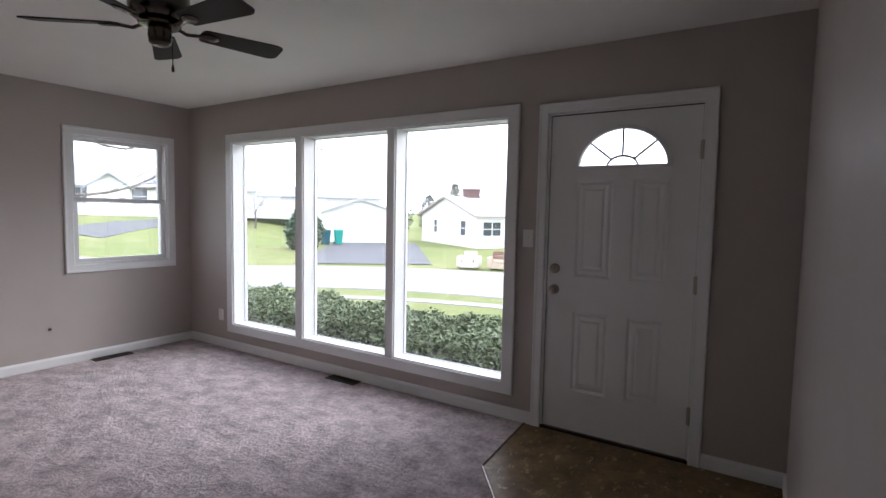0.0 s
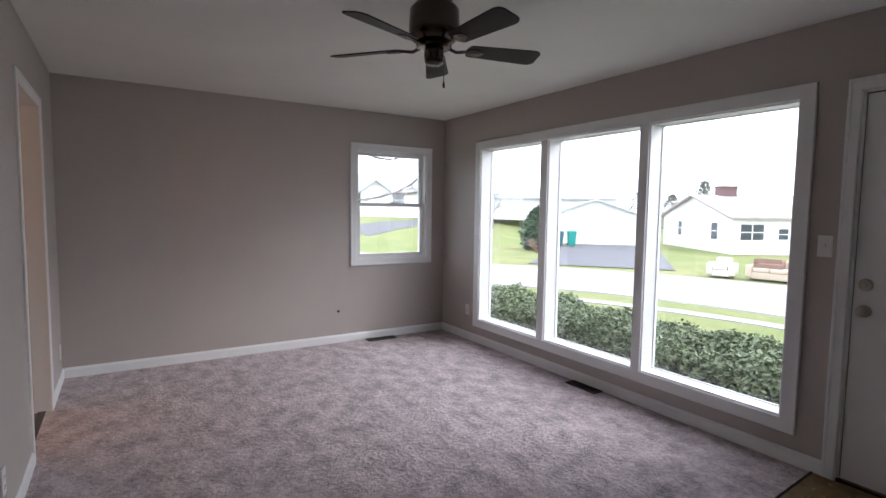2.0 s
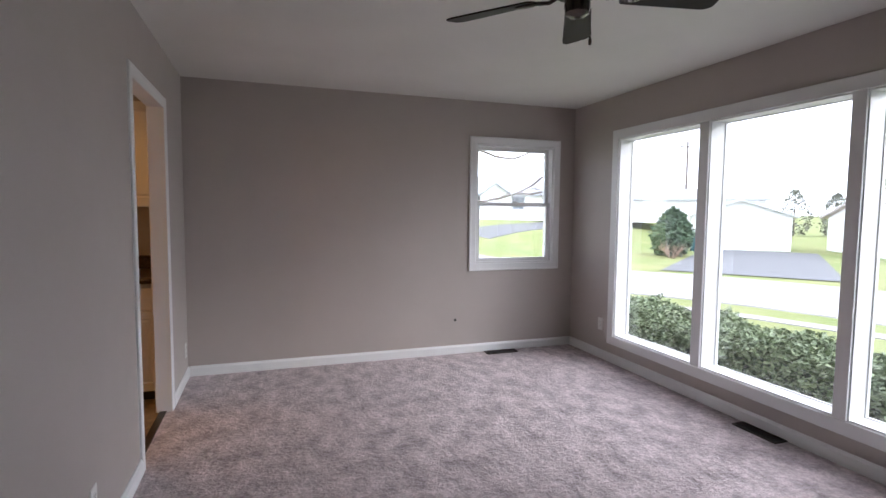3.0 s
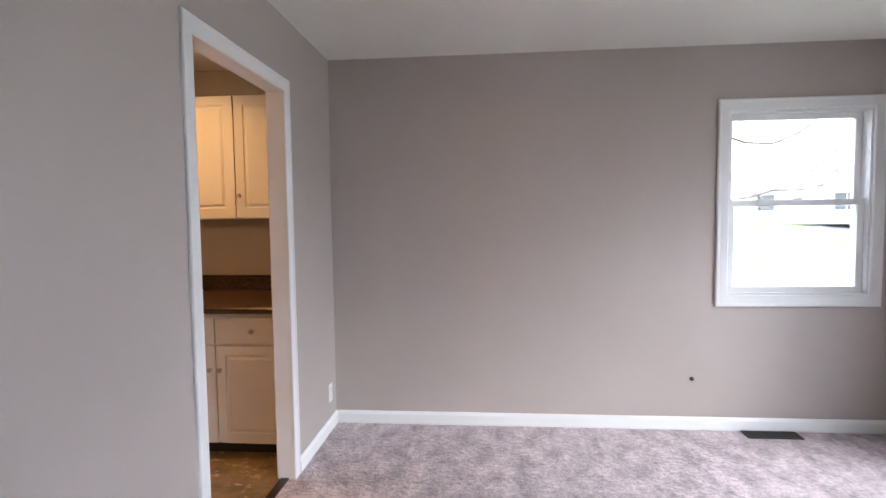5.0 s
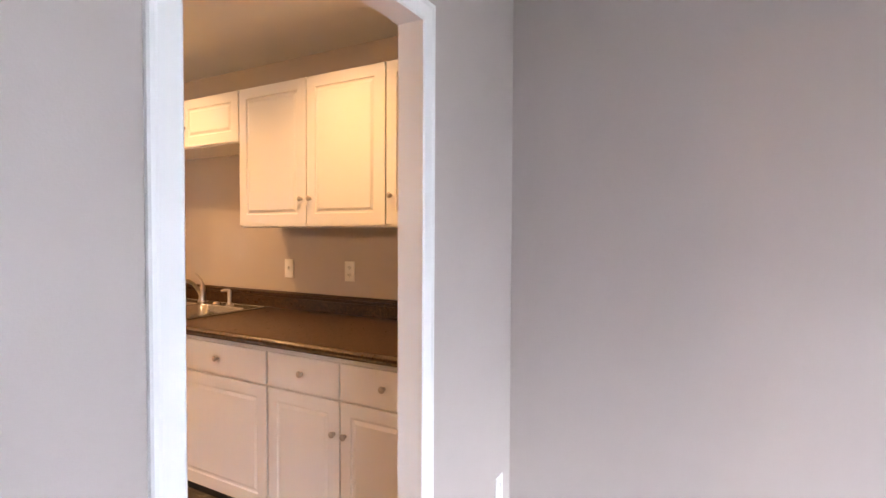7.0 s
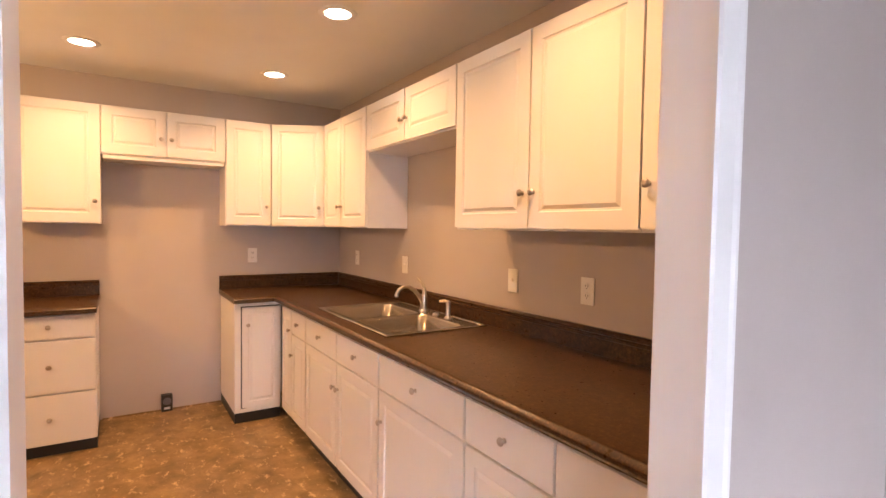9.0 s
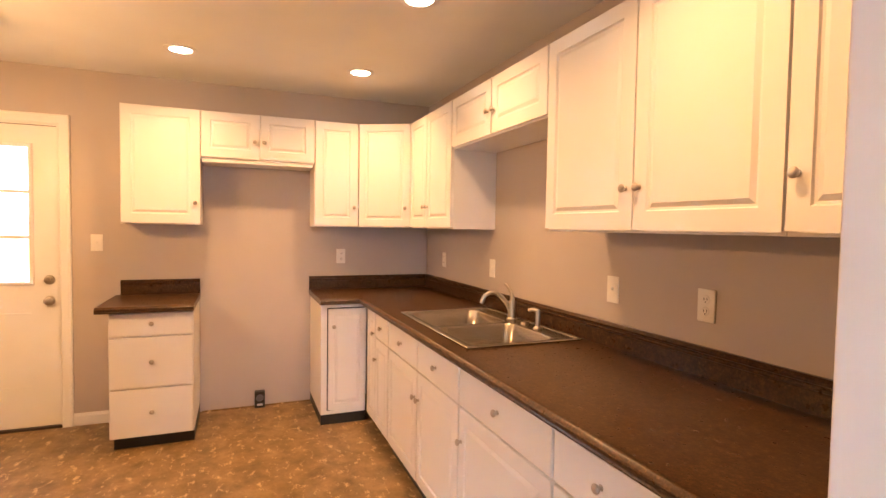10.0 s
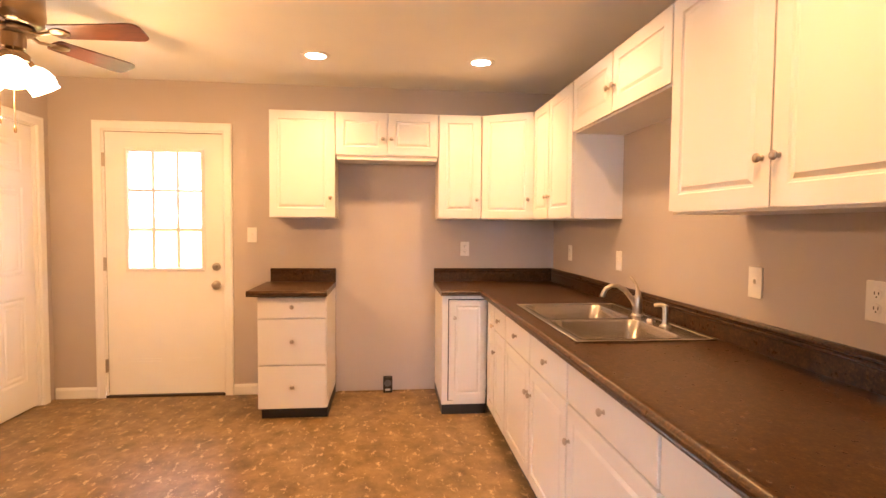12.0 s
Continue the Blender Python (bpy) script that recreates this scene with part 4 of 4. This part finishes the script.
    for i, p in enumerate(pts):
        d = (pts[min(i + 1, len(pts) - 1)] - pts[max(0, i - 1)]).normalized()
        s = Vector((-d.y, d.x)) * width / 2
        row = []
        for k, drop in ((-1, thick), (-0.99, 0), (-0.5, 0), (0, 0), (0.5, 0), (0.99, 0), (1, thick)):
            q = p + s * k
            row.append(bm.verts.new((q.x, q.y, level(q.x, q.y) + lift - drop)))
        rows.append(row)
    for a, b in zip(rows, rows[1:]):
        for k in range(6):
            bm.faces.new((a[k], a[k + 1], b[k + 1], b[k]))
    return structure(name, bm, mat, label, None, category)


LAWN = material("spring_lawn", (0.08, 0.13, 0.03), 0.9, 0, 0.2)
base(LAWN, mix(LAWN, 0.5, ramp(LAWN, noise_node(LAWN, 0.35, 5, 0.6), [(0.35, (0.15, 0.20, 0.055)), (0.7, (0.34, 0.31, 0.15))]),
               ramp(LAWN, noise_node(LAWN, 9, 5, 0.7), [(0.3, (0.09, 0.13, 0.035)), (0.7, (0.25, 0.27, 0.11))])))
bump(LAWN, noise_node(LAWN, 30, 4, 0.7), 1.0, 0.03)
STREET = material("pale_concrete_street", (0.42, 0.41, 0.39), 0.85)
base(STREET, ramp(STREET, noise_node(STREET, 1.2, 6, 0.65), [(0.3, (0.25, 0.24, 0.235)), (0.7, (0.34, 0.325, 0.32))]))
ASPHALT = material("asphalt_drive", (0.10, 0.10, 0.11), 0.9)
base(ASPHALT, ramp(ASPHALT, noise_node(ASPHALT, 2.0, 6, 0.65), [(0.3, (0.085, 0.085, 0.088)), (0.7, (0.15, 0.15, 0.154))]))
SIDING = material("white_siding", (0.78, 0.78, 0.77), 0.6)
bump(SIDING, noise_node(SIDING, 3, 3), 0.1, 0.005)
ROOF = material("weathered_shingles", (0.20, 0.15, 0.13), 0.9)
base(ROOF, ramp(ROOF, noise_node(ROOF, 3, 6, 0.7), [(0.3, (0.33, 0.285, 0.275)), (0.7, (0.46, 0.405, 0.395))]))
ROOFG = material("grey_shingles", (0.2, 0.21, 0.23), 0.9)
base(ROOFG, ramp(ROOFG, noise_node(ROOFG, 3, 6, 0.7), [(0.3, (0.24, 0.25, 0.27)), (0.7, (0.36, 0.37, 0.39))]))
ROOFW = material("pale_shingles", (0.55, 0.55, 0.54), 0.9)
DARKGLASS = material("dark_window_glass", (0.07, 0.08, 0.09), 0.08)
BRICK = material("red_brick", (0.27, 0.115, 0.085), 0.9)
base(BRICK, ramp(BRICK, noise_node(BRICK, 12, 4), [(0.3, (0.13, 0.085, 0.08)), (0.7, (0.21, 0.135, 0.125))]))
BARK = material("bark", (0.13, 0.10, 0.08), 0.9)
base(BARK, ramp(BARK, noise_node(BARK, 14, 5, 0.65, (1, 1, 0.25)), [(0.3, (0.075, 0.06, 0.05)), (0.7, (0.2, 0.165, 0.14))]))


def foliage(name, dark, light):
    m = material(name, light, 0.55, 0, 0.35)
    g = m.node_tree.nodes.new("ShaderNodeNewGeometry")
    base(m, ramp(m, g.outputs["Random Per Island"], [(0.0, dark), (0.55, tuple((a + b) / 2 for a, b in zip(dark, light))), (1.0, light)]))
    return m


HEDGE = foliage("hedge_leaves", (0.09, 0.125, 0.06), (0.28, 0.34, 0.19))
CONIFER = foliage("conifer_needles", (0.035, 0.065, 0.04), (0.12, 0.175, 0.10))

SPAN = [-500, -250, -120, -70, -45, -30] + [-20 + 2.5 * i for i in range(40)] + [90, 120, 160, 250, 500]
sheet("ground", SPAN, SPAN, 0.0, LAWN, "spring lawn with paler worn patches", "lawn")
ribbon("road", [(16.9, -90), (16.9, 0), (16.2, 5), (14.0, 9.3), (10.0, 13.2), (3.5, 17.4), (-8, 22.6), (-60, 42)], 6.2, 0.03, STREET, "pale concrete residential street bending past the house", "street", 0.05)
ribbon("pavement", [(12.6, -60), (12.6, -6), (12.6, 2.4), (10.6, 6.2), (7.0, 9.4), (0, 13), (-12, 18)], 0.5, 0.02, STREET, "narrow concrete footpath across the lawn", "footpath", 0.03)
ribbon("driveway", [(18.0, 10.2), (24, 14.9), (30.2, 19.8)], 6.2, 0.035, ASPHALT, "dark asphalt driveway before the white garage", "driveway", 0.04)
ribbon("driveway_north", [(11.5, 22.5), (16.5, 27.5), (26, 33.5)], 2.3, 0.035, ASPHALT, "grey asphalt driveway before the white house", "driveway", 0.04)
structure("foundation", prism([(XW - 0.16, YS - 0.16), (-T, YS - 0.16), (-T, -7.0), (XE + 0.16, -7.0), (XE + 0.16, 0.255), (XW - 0.16, 0.255)], -1.05, -0.12), STREET, "concrete foundation under the house", None, "foundation")


def house(g1, g2, depth, wall_h, ridge, roof_mat, label, openings, chimney=None):
    """A one-storey house whose gable stands between two plan points; openings lie on the gable ('g') or the long side at g2 ('s')."""
    a, b = Vector(g1), Vector(g2)
    w = (b - a).length
    turn = math.degrees(math.atan2(b.y - a.y, b.x - a.x))
    z = level((a.x + b.x) / 2, (a.y + b.y) / 2)
    ob = thing("house", pose(a.x, a.y, z - 0.05, 0, 0, turn), label, "house")
    bm = bmesh.new()
    pts = [(0, 0), (w, 0), (w, wall_h), (w / 2, ridge), (0, wall_h)]
    f = [bm.verts.new((u, 0, v)) for u, v in pts]
    k = [bm.verts.new((u, depth, v)) for u, v in pts]
    bm.faces.new(f), bm.faces.new(k[::-1])
    for i in range(5):
        j = (i + 1) % 5
        bm.faces.new((f[i], f[j], k[j], k[i]))
    part("wall", bm, SIDING, ob, "white siding walls")
    o, t = 0.35, 0.12
    drop = (ridge - wall_h) / (w / 2) * o
    for side in (0, 1):
        e = w + o if side else -o
        bm = bmesh.new()
        prof = [(w / 2, ridge + 0.01), (e, wall_h - drop + 0.01), (e, wall_h - drop + 0.01 + t), (w / 2, ridge + 0.01 + t)]
        f = [bm.verts.new((u, -o, v)) for u, v in prof]
        k = [bm.verts.new((u, depth + o, v)) for u, v in prof]
        bm.faces.new(f), bm.faces.new(k[::-1])
        for i in range(4):
            bm.faces.new((f[i], f[(i + 1) % 4], k[(i + 1) % 4], k[i]))
        part("roof", bm, roof_mat, ob, "shingled roof slope")
    if chimney:
        cu, cy, ch = chimney
        bm = box(cu - 0.4, cu + 0.4, cy - 0.55, cy + 0.55, wall_h, ridge + ch)
        box(cu - 0.46, cu + 0.46, cy - 0.61, cy + 0.61, ridge + ch, ridge + ch + 0.12, 0, bm)
        part("chimney", bm, BRICK, ob, "red brick chimney")
    for face, u0, u1, v0, v1, kind in openings:
        m = pose(0, 0, 0) if face == "g" else pose(w, 0, 0, 0, 0, 90)
        mid = kind == "glass"
        win_ob = part("window" if mid else "garage_door", sweep([(u0, v0), (u0, v1), (u1, v1), (u1, v0)], [(-0.10, 0), (-0.10, 0.05), (0, 0.05), (0.02, 0)], True), TRIM, ob, "white trim", False, m)
        if mid:
            part("pane", box(u0, u1, -0.012, -0.004, v0, v1), DARKGLASS, win_ob)
            n = max(1, round((u1 - u0) / 0.7))
            bm = box(u0, u1, -0.035, -0.013, (v0 + v1) / 2 - 0.025, (v0 + v1) / 2 + 0.025)
            for i in range(1, n):
                x = u0 + (u1 - u0) * i / n
                box(x - 0.03, x + 0.03, -0.034, -0.0135, v0, v1, 0, bm)
            part("glazing_bar", bm, TRIM, win_ob)
        else:
            bm = bmesh.new()
            for i in range(4):
                box(u0, u1, -0.03, -0.004, v0 + (v1 - v0) * i / 4 + 0.01, v0 + (v1 - v0) * (i + 1) / 4 - 0.01, 0.008, bm)
            part("panel", bm, DOORP, win_ob)
    return ob


house((36.0, 19.6), (31.0, 11.6), 15, 2.25, 3.6, ROOF, "white one-storey house with a brown roof and brick chimney",
      [("g", 2.5, 3.1, 0.9, 1.9, "glass"), ("g", 7.1, 7.9, 0.85, 1.9, "glass"), ("s", 0.5, 1.9, 0.9, 1.85, "glass"), ("s", 2.75, 3.35, 0.95, 1.6, "glass"), ("s", 7.0, 8.0, 0.8, 1.9, "glass")], (4.7, 2.1, 0.6))
house((28.0, 23.2), (32.2, 19.2), 8, 2.3, 3.3, ROOFW, "white gabled garage at the end of the asphalt drive", [("g", 0.9, 4.9, 0.02, 2.05, "door")])
house((35.5, 42.0), (29.5, 35.5), 13, 2.0, 3.0, ROOFG, "white house with a low grey roof behind the evergreen", [])
house((16.6, 44.4), (13.3, 37.1), 16, 2.15, 3.75, ROOFG, "white house with shuttered windows across the north lawn",
      [("s", 3.0, 4.8, 0.9, 2.0, "glass"), ("s", 7.2, 8.2, 0.9, 2.0, "glass"), ("s", 11.5, 12.8, 0.9, 2.0, "glass")])
house((17.2, 34.7), (19.5, 33.66), 2, 2.05, 2.95, ROOFG, "white gabled entrance porch before the house across the north lawn", [])


def leaf_cloud(points, size, seed, flat=0.5):
    """Many small folded leaves as one mesh."""
    rnd = random.Random(seed)
    verts, faces = [], []
    for p, n in points:
        s = size * rnd.uniform(0.7, 1.35)
        d = Vector((rnd.gauss(0, 1), rnd.gauss(0, 1), rnd.gauss(0, flat))).normalized()
        up = (Vector(n) + 0.8 * Vector((rnd.gauss(0, 1), rnd.gauss(0, 1), rnd.gauss(0, 1)))).normalized()
        side = d.cross(up)
        if side.length < 0.05:
            continue
        side.normalize()
        up = side.cross(d)
        p = Vector(p)
        i = len(verts)
        verts += [p, p + d * s * 0.55 + side * s * 0.26 + up * s * 0.07, p + d * s, p + d * s * 0.55 - side * s * 0.26 + up * s * 0.07]
        faces += [(i, i + 1, i + 2), (i, i + 2, i + 3)]
    me = bpy.data.meshes.new("leaves")
    me.from_pydata([tuple(v) for v in verts], [], faces)
    return me


def grown(name, me, mat, parent, label=""):
    me.materials.append(mat)
    ob = new(name, me)
    ob.parent = parent
    if label:
        ob["label"] = label
    return ob


# hedge under the picture window
rnd = random.Random(5)
hedge = thing("hedge", pose(0, 0, 0), "clipped evergreen hedge below the picture window", "hedge")
pts = []
for _ in range(70000):
    y = rnd.uniform(-4.6, 2.4)
    x = rnd.uniform(4.02, 5.15)
    lump = 0.10 * noise.noise((x * 2.2, y * 2.2, 0)) + 0.05 * noise.noise((x * 6, y * 6, 3))
    topz = 0.36 + lump - 0.16 * smooth(0.42, 0.62, abs(x - 4.58))
    z = topz - abs(rnd.gauss(0, 0.07))
    if rnd.random() < 0.35:
        x = 4.02 + lump * 0.6 + abs(rnd.gauss(0, 0.05)) if rnd.random() < 0.6 else 5.15 - abs(rnd.gauss(0, 0.05)) + lump * 0.6
        z = rnd.uniform(-0.95, 0.28)
        pts.append(((x, y, z), (-1 if x < 4.6 else 1, 0, 0.4)))
    else:
        pts.append(((x, y, z), (0, 0, 1)))
grown("foliage", leaf_cloud(pts, 0.044, 1), HEDGE, hedge)
# plain core sheet; its near-black colour paints the shade between the leaves
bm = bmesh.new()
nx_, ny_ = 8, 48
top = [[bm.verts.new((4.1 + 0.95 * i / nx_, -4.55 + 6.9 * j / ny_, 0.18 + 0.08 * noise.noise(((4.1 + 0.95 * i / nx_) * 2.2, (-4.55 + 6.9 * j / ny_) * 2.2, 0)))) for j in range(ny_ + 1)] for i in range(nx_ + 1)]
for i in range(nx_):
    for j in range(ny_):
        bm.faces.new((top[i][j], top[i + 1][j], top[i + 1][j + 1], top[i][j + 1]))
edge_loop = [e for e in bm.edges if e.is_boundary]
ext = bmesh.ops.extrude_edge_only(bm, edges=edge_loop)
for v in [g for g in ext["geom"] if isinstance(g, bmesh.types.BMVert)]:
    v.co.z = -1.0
part("shade_core", bm, material("hedge_core_shade", (0.028, 0.04, 0.02), 0.9), hedge, "plain dark core coloured as the shade inside the hedge")


def conifer(x, y, h, r, seed, label, leaf_mat=CONIFER, n=5200):
    rnd = random.Random(seed)
    z = level(x, y)
    ob = thing("evergreen_tree", pose(x, y, z), label, "tree")
    part("trunk", tube([(0, 0, -0.1), (0.02, 0.02, h * 0.5), (0, 0, h * 0.92)], [0.09, 0.06, 0.02], 8), BARK, ob)
    pts = []
    while len(pts) < n:
        t = rnd.random()
        a = rnd.uniform(0, 2 * math.pi)
        prof = math.sin(math.pi * (0.12 + 0.86 * t) ** 0.8) ** 0.75
        lump = 0.78 + 0.34 * noise.noise((3 * math.cos(a) + seed, 3 * math.sin(a), 5 * t))
        q = r * prof * lump * rnd.uniform(0.72, 1.04)
        pts.append(((q * math.cos(a), q * math.sin(a), 0.1 + t * h), (math.cos(a), math.sin(a), 0.5)))
    grown("crown", leaf_cloud(pts, 0.26, seed), leaf_mat, ob)
    return ob


# far foliage, with the haze of distance put into its paler colour
HAZE = foliage("hazed_far_twigs", (0.10, 0.11, 0.085), (0.26, 0.26, 0.21))
conifer(22.1, 18.5, 2.45, 1.2, 3, "dense rounded evergreen beside the driveway")


def branching(bm, p, d, length, r, depth, rnd, spread=0.55, droop=0.0):
    pts, q, dirn = [Vector(p)], Vector(p), Vector(d).normalized()
    n = 5
    for i in range(n):
        dirn = (dirn + Vector((rnd.gauss(0, 0.13), rnd.gauss(0, 0.13), rnd.gauss(0, 0.10) - droop))).normalized()
        q = q + dirn * length / n
        pts.append(q.copy())
    join(bm, tube(pts, [r * (1 - 0.55 * i / n) for i in range(n + 1)], 5 if depth < 2 else 7))
    if depth:
        for i in range(2, n + 1):
            for _ in range(rnd.choice((1, 1, 2))):
                nd = (dirn + spread * Vector((rnd.gauss(0, 1), rnd.gauss(0, 1), rnd.gauss(0.15, 0.6)))).normalized()
                branching(bm, pts[i], nd, length * rnd.uniform(0.45, 0.7), r * 0.45, depth - 1, rnd, spread, droop)


def bare_tree(x, y, h, seed, label, depth=3, lean=(0, 0, 1), r=0.2):
    rnd = random.Random(seed)
    ob = thing("bare_tree", pose(x, y, level(x, y)), label, "tree")
    part("trunk", tube([(0, 0, -0.2), (0.03, 0, h * 0.18), (0.0, 0.04, h * 0.36)], [r * 1.3, r, r * 0.85], 10), BARK, ob)
    bm = bmesh.new()
    for k in range(4):
        a = 2 * math.pi * k / 4 + rnd.random()
        branching(bm, (0, 0.04, h * 0.34), (0.7 * math.cos(a), 0.7 * math.sin(a), 0.9), h * 0.42, r * 0.5, depth, rnd)
    part("branches", bm, BARK, ob, "leafless spring branches")
    return ob


bare_tree(27.2, 29.8, 3.3, 11, "small bare deciduous tree on the far lawn", 2, r=0.07)
for x, y, h, w, s in ((56, 37, 5.0, 2.1, 31), (59, 34.6, 4.6, 1.8, 32), (51.0, 25.6, 5.6, 1.4, 33)):
    conifer(x, y, h, w, s, "hazy round tree rising behind the far roofs", HAZE, 1500)

# garden tree by the sash window, its long boughs crossing the view
rnd = random.Random(21)
ob = thing("garden_tree", pose(1.2, 6.0, level(1.2, 6.0)), "leafless garden tree with long drooping boughs", "tree")
part("trunk", tube([(0, 0, -0.1), (0.05, 0, 1.3), (0.0, 0.06, 2.3), (0.1, 0.0, 4.2)], [0.19, 0.15, 0.12, 0.05], 10), BARK, ob)
BOUGHS = [[(0.05, 0.0, 2.2), (1.3, -0.5, 2.5), (2.5, -0.9, 2.56), (3.56, -1.0, 2.6), (3.92, -1.0, 2.66), (4.3, -1.0, 2.77), (4.7, -1.0, 2.96), (4.9, -1.0, 3.12), (5.1, -1.0, 3.3), (5.6, -0.9, 3.6)],
          [(4.3, -1.0, 2.77), (4.64, -1.0, 2.76), (5.0, -1.0, 2.83)],
          [(0.0, 0.0, 3.0), (1.6, -0.5, 3.7), (2.8, -0.9, 3.72), (3.55, -1.0, 3.6), (3.84, -1.0, 3.5), (4.23, -1.0, 3.47), (4.56, -1.0, 3.6), (4.78, -1.0, 3.75), (5.2, -0.9, 4.1)],
          [(0.05, 0.0, 3.8), (0.9, 0.6, 4.9), (1.4, 1.0, 6.2)], [(0.05, 0.0, 3.8), (-0.9, 0.2, 4.8), (-1.6, 0.3, 5.8)]]
for b in BOUGHS:
    bm = tube(b, [0.028 * (1 - 0.75 * i / len(b)) + 0.004 for i in range(len(b))], 7)
    for p in b[2:]:
        branching(bm, p, (rnd.uniform(0.2, 1), rnd.uniform(-0.5, 0.2), rnd.uniform(-0.4, 0.6)), 0.6, 0.008, 1, rnd, 0.5)
    part("bough", bm, BARK, ob, "thin leafless bough")

# bush with dry stems
rnd = random.Random(8)
ob = thing("dry_shrub", pose(20.9, 17.2, level(20.9, 17.2)), "low dry twiggy shrub before the evergreen", "shrub")
bm = bmesh.new()
for k in range(26):
    a = rnd.uniform(0, 6.28)
    branching(bm, (0.1 * math.cos(a), 0.1 * math.sin(a), 0), (0.6 * math.cos(a), 0.6 * math.sin(a), 0.8), 0.7, 0.012, 1, rnd, 0.6)
part("twigs", bm, material("dry_twigs", (0.30, 0.20, 0.15), 0.9), ob)


def bin_(x, y, colour, lid, label):
    ob = thing("wheeled_bin", pose(x, y, level(x, y) + 0.035, 0, 0, -35), label, "bin", "bins")
    bm = bmesh.new()
    loft(bm, [round_ring(bm, -0.22, 0.22, -0.25, 0.25, 0.05, 0.06), round_ring(bm, -0.29, 0.29, -0.34, 0.34, 0.05, 0.98)])
    part("body", bm, material("bin_body", colour, 0.5), ob)
    bm = bmesh.new()
    loft(bm, [round_ring(bm, -0.31, 0.31, -0.36, 0.36, 0.05, 0.975), round_ring(bm, -0.31, 0.31, -0.36, 0.36, 0.05, 1.01), round_ring(bm, -0.22, 0.22, -0.26, 0.26, 0.05, 1.06)])
    part("lid", bm, material("bin_lid", lid, 0.5), ob)
    for s in (-1, 1):
        part("wheel", lathe([(0, -0.03), (0.11, -0.03), (0.12, 0), (0.11, 0.03), (0, 0.03)], 16, "X"), TOE, ob, "black wheel", True, pose(s * 0.25, 0.27, 0.12))
    part("handle", tube([(-0.22, 0.38, 0.92), (-0.22, 0.42, 0.97), (0.22, 0.42, 0.97), (0.22, 0.38, 0.92)], 0.015, 6), TOE, ob)


bin_(25.6, 20.3, (0.02, 0.10, 0.13), (0.02, 0.09, 0.12), "dark blue wheeled bin beside the garage")
bin_(26.6, 20.1, (0.03, 0.33, 0.27), (0.03, 0.30, 0.24), "green wheeled bin beside the garage")

# utility pole
ob = thing("utility_pole", pose(38.5, 34.7, level(38.5, 34.7)), "wooden utility pole with a crossarm and lamp", "pole")
part("post", lathe([(0.14, -0.3), (0.13, 0), (0.09, 8.6), (0, 8.62)], 12), BARK, ob, "", True)
part("crossarm", box(-0.9, 0.9, -0.05, 0.05, 8.0, 8.12), BARK, ob)
part("lamp_arm", tube([(0, 0, 4.6), (0.3, -0.2, 4.8), (0.7, -0.4, 4.8)], 0.03, 6), NICKEL, ob)

# old furniture put out on the far lawn
CREAM = material("cream_upholstery", (0.62, 0.58, 0.52), 0.9)
bump(CREAM, noise_node(CREAM, 20, 4), 0.4, 0.01)
TAN = material("tan_upholstery", (0.52, 0.43, 0.33), 0.9)
bump(TAN, noise_node(TAN, 12, 4), 0.5, 0.015)


def seating(name, x, y, turn, w, mat, seats, label):
    ob = thing(name, pose(x, y, level(x, y), 0, 0, turn), label, name)
    part("base", box(-w / 2, w / 2, -0.38, 0.40, 0.08, 0.32, 0.03), mat, ob)
    part("backrest", box(-w / 2 + 0.1, w / 2 - 0.1, 0.18, 0.45, 0.30, 0.74, 0.08, None, 3), mat, ob, "rounded backrest")
    for s in (-1, 1):
        part("armrest", box(s * w / 2 - 0.11, s * w / 2 + 0.11, -0.42, 0.40, 0.10, 0.56, 0.08, None, 3), mat, ob, "padded armrest")
        for q in (-0.32, 0.32):
            part("leg", box(s * (w / 2 - 0.06) - 0.03, s * (w / 2 - 0.06) + 0.03, q - 0.03, q + 0.03, 0, 0.08), BARK, ob)
    cw = (w - 0.24) / seats
    for k in range(seats):
        c = -w / 2 + 0.12 + cw * (k + 0.5)
        part("seat_cushion", box(c - cw / 2 + 0.01, c + cw / 2 - 0.01, -0.40, 0.2, 0.32, 0.47, 0.05, None, 3), mat, ob, "puffy seat cushion")
    return ob


seating("armchair", 19.7, 5.7, -72, 0.74, CREAM, 1, "old cream armchair put out on the lawn")
seating("sofa", 20.3, 3.9, -80, 1.9, TAN, 3, "old tan sofa put out by the kerb")
ob = thing("crate", pose(20.25, 4.3, level(20.25, 4.3) + 0.472, 0, 0, -80), "brown wooden crate standing on the old sofa", "crate")
WOODC = wood("crate_wood", (0.17, 0.10, 0.075), (0.28, 0.17, 0.125), 0.7)
for s in (-1, 1):
    for k in range(2):
        part("slat", box(-0.45, 0.45, s * 0.22 - 0.01, s * 0.22 + 0.01, 0.01 + k * 0.17, 0.14 + k * 0.17, 0.004), WOODC, ob)
    part("end_board", box(s * 0.44 - 0.01, s * 0.44 + 0.01, -0.21, 0.21, 0.0, 0.32, 0.004), WOODC, ob)
part("bottom", box(-0.43, 0.43, -0.21, 0.21, 0.0, 0.012), WOODC, ob)
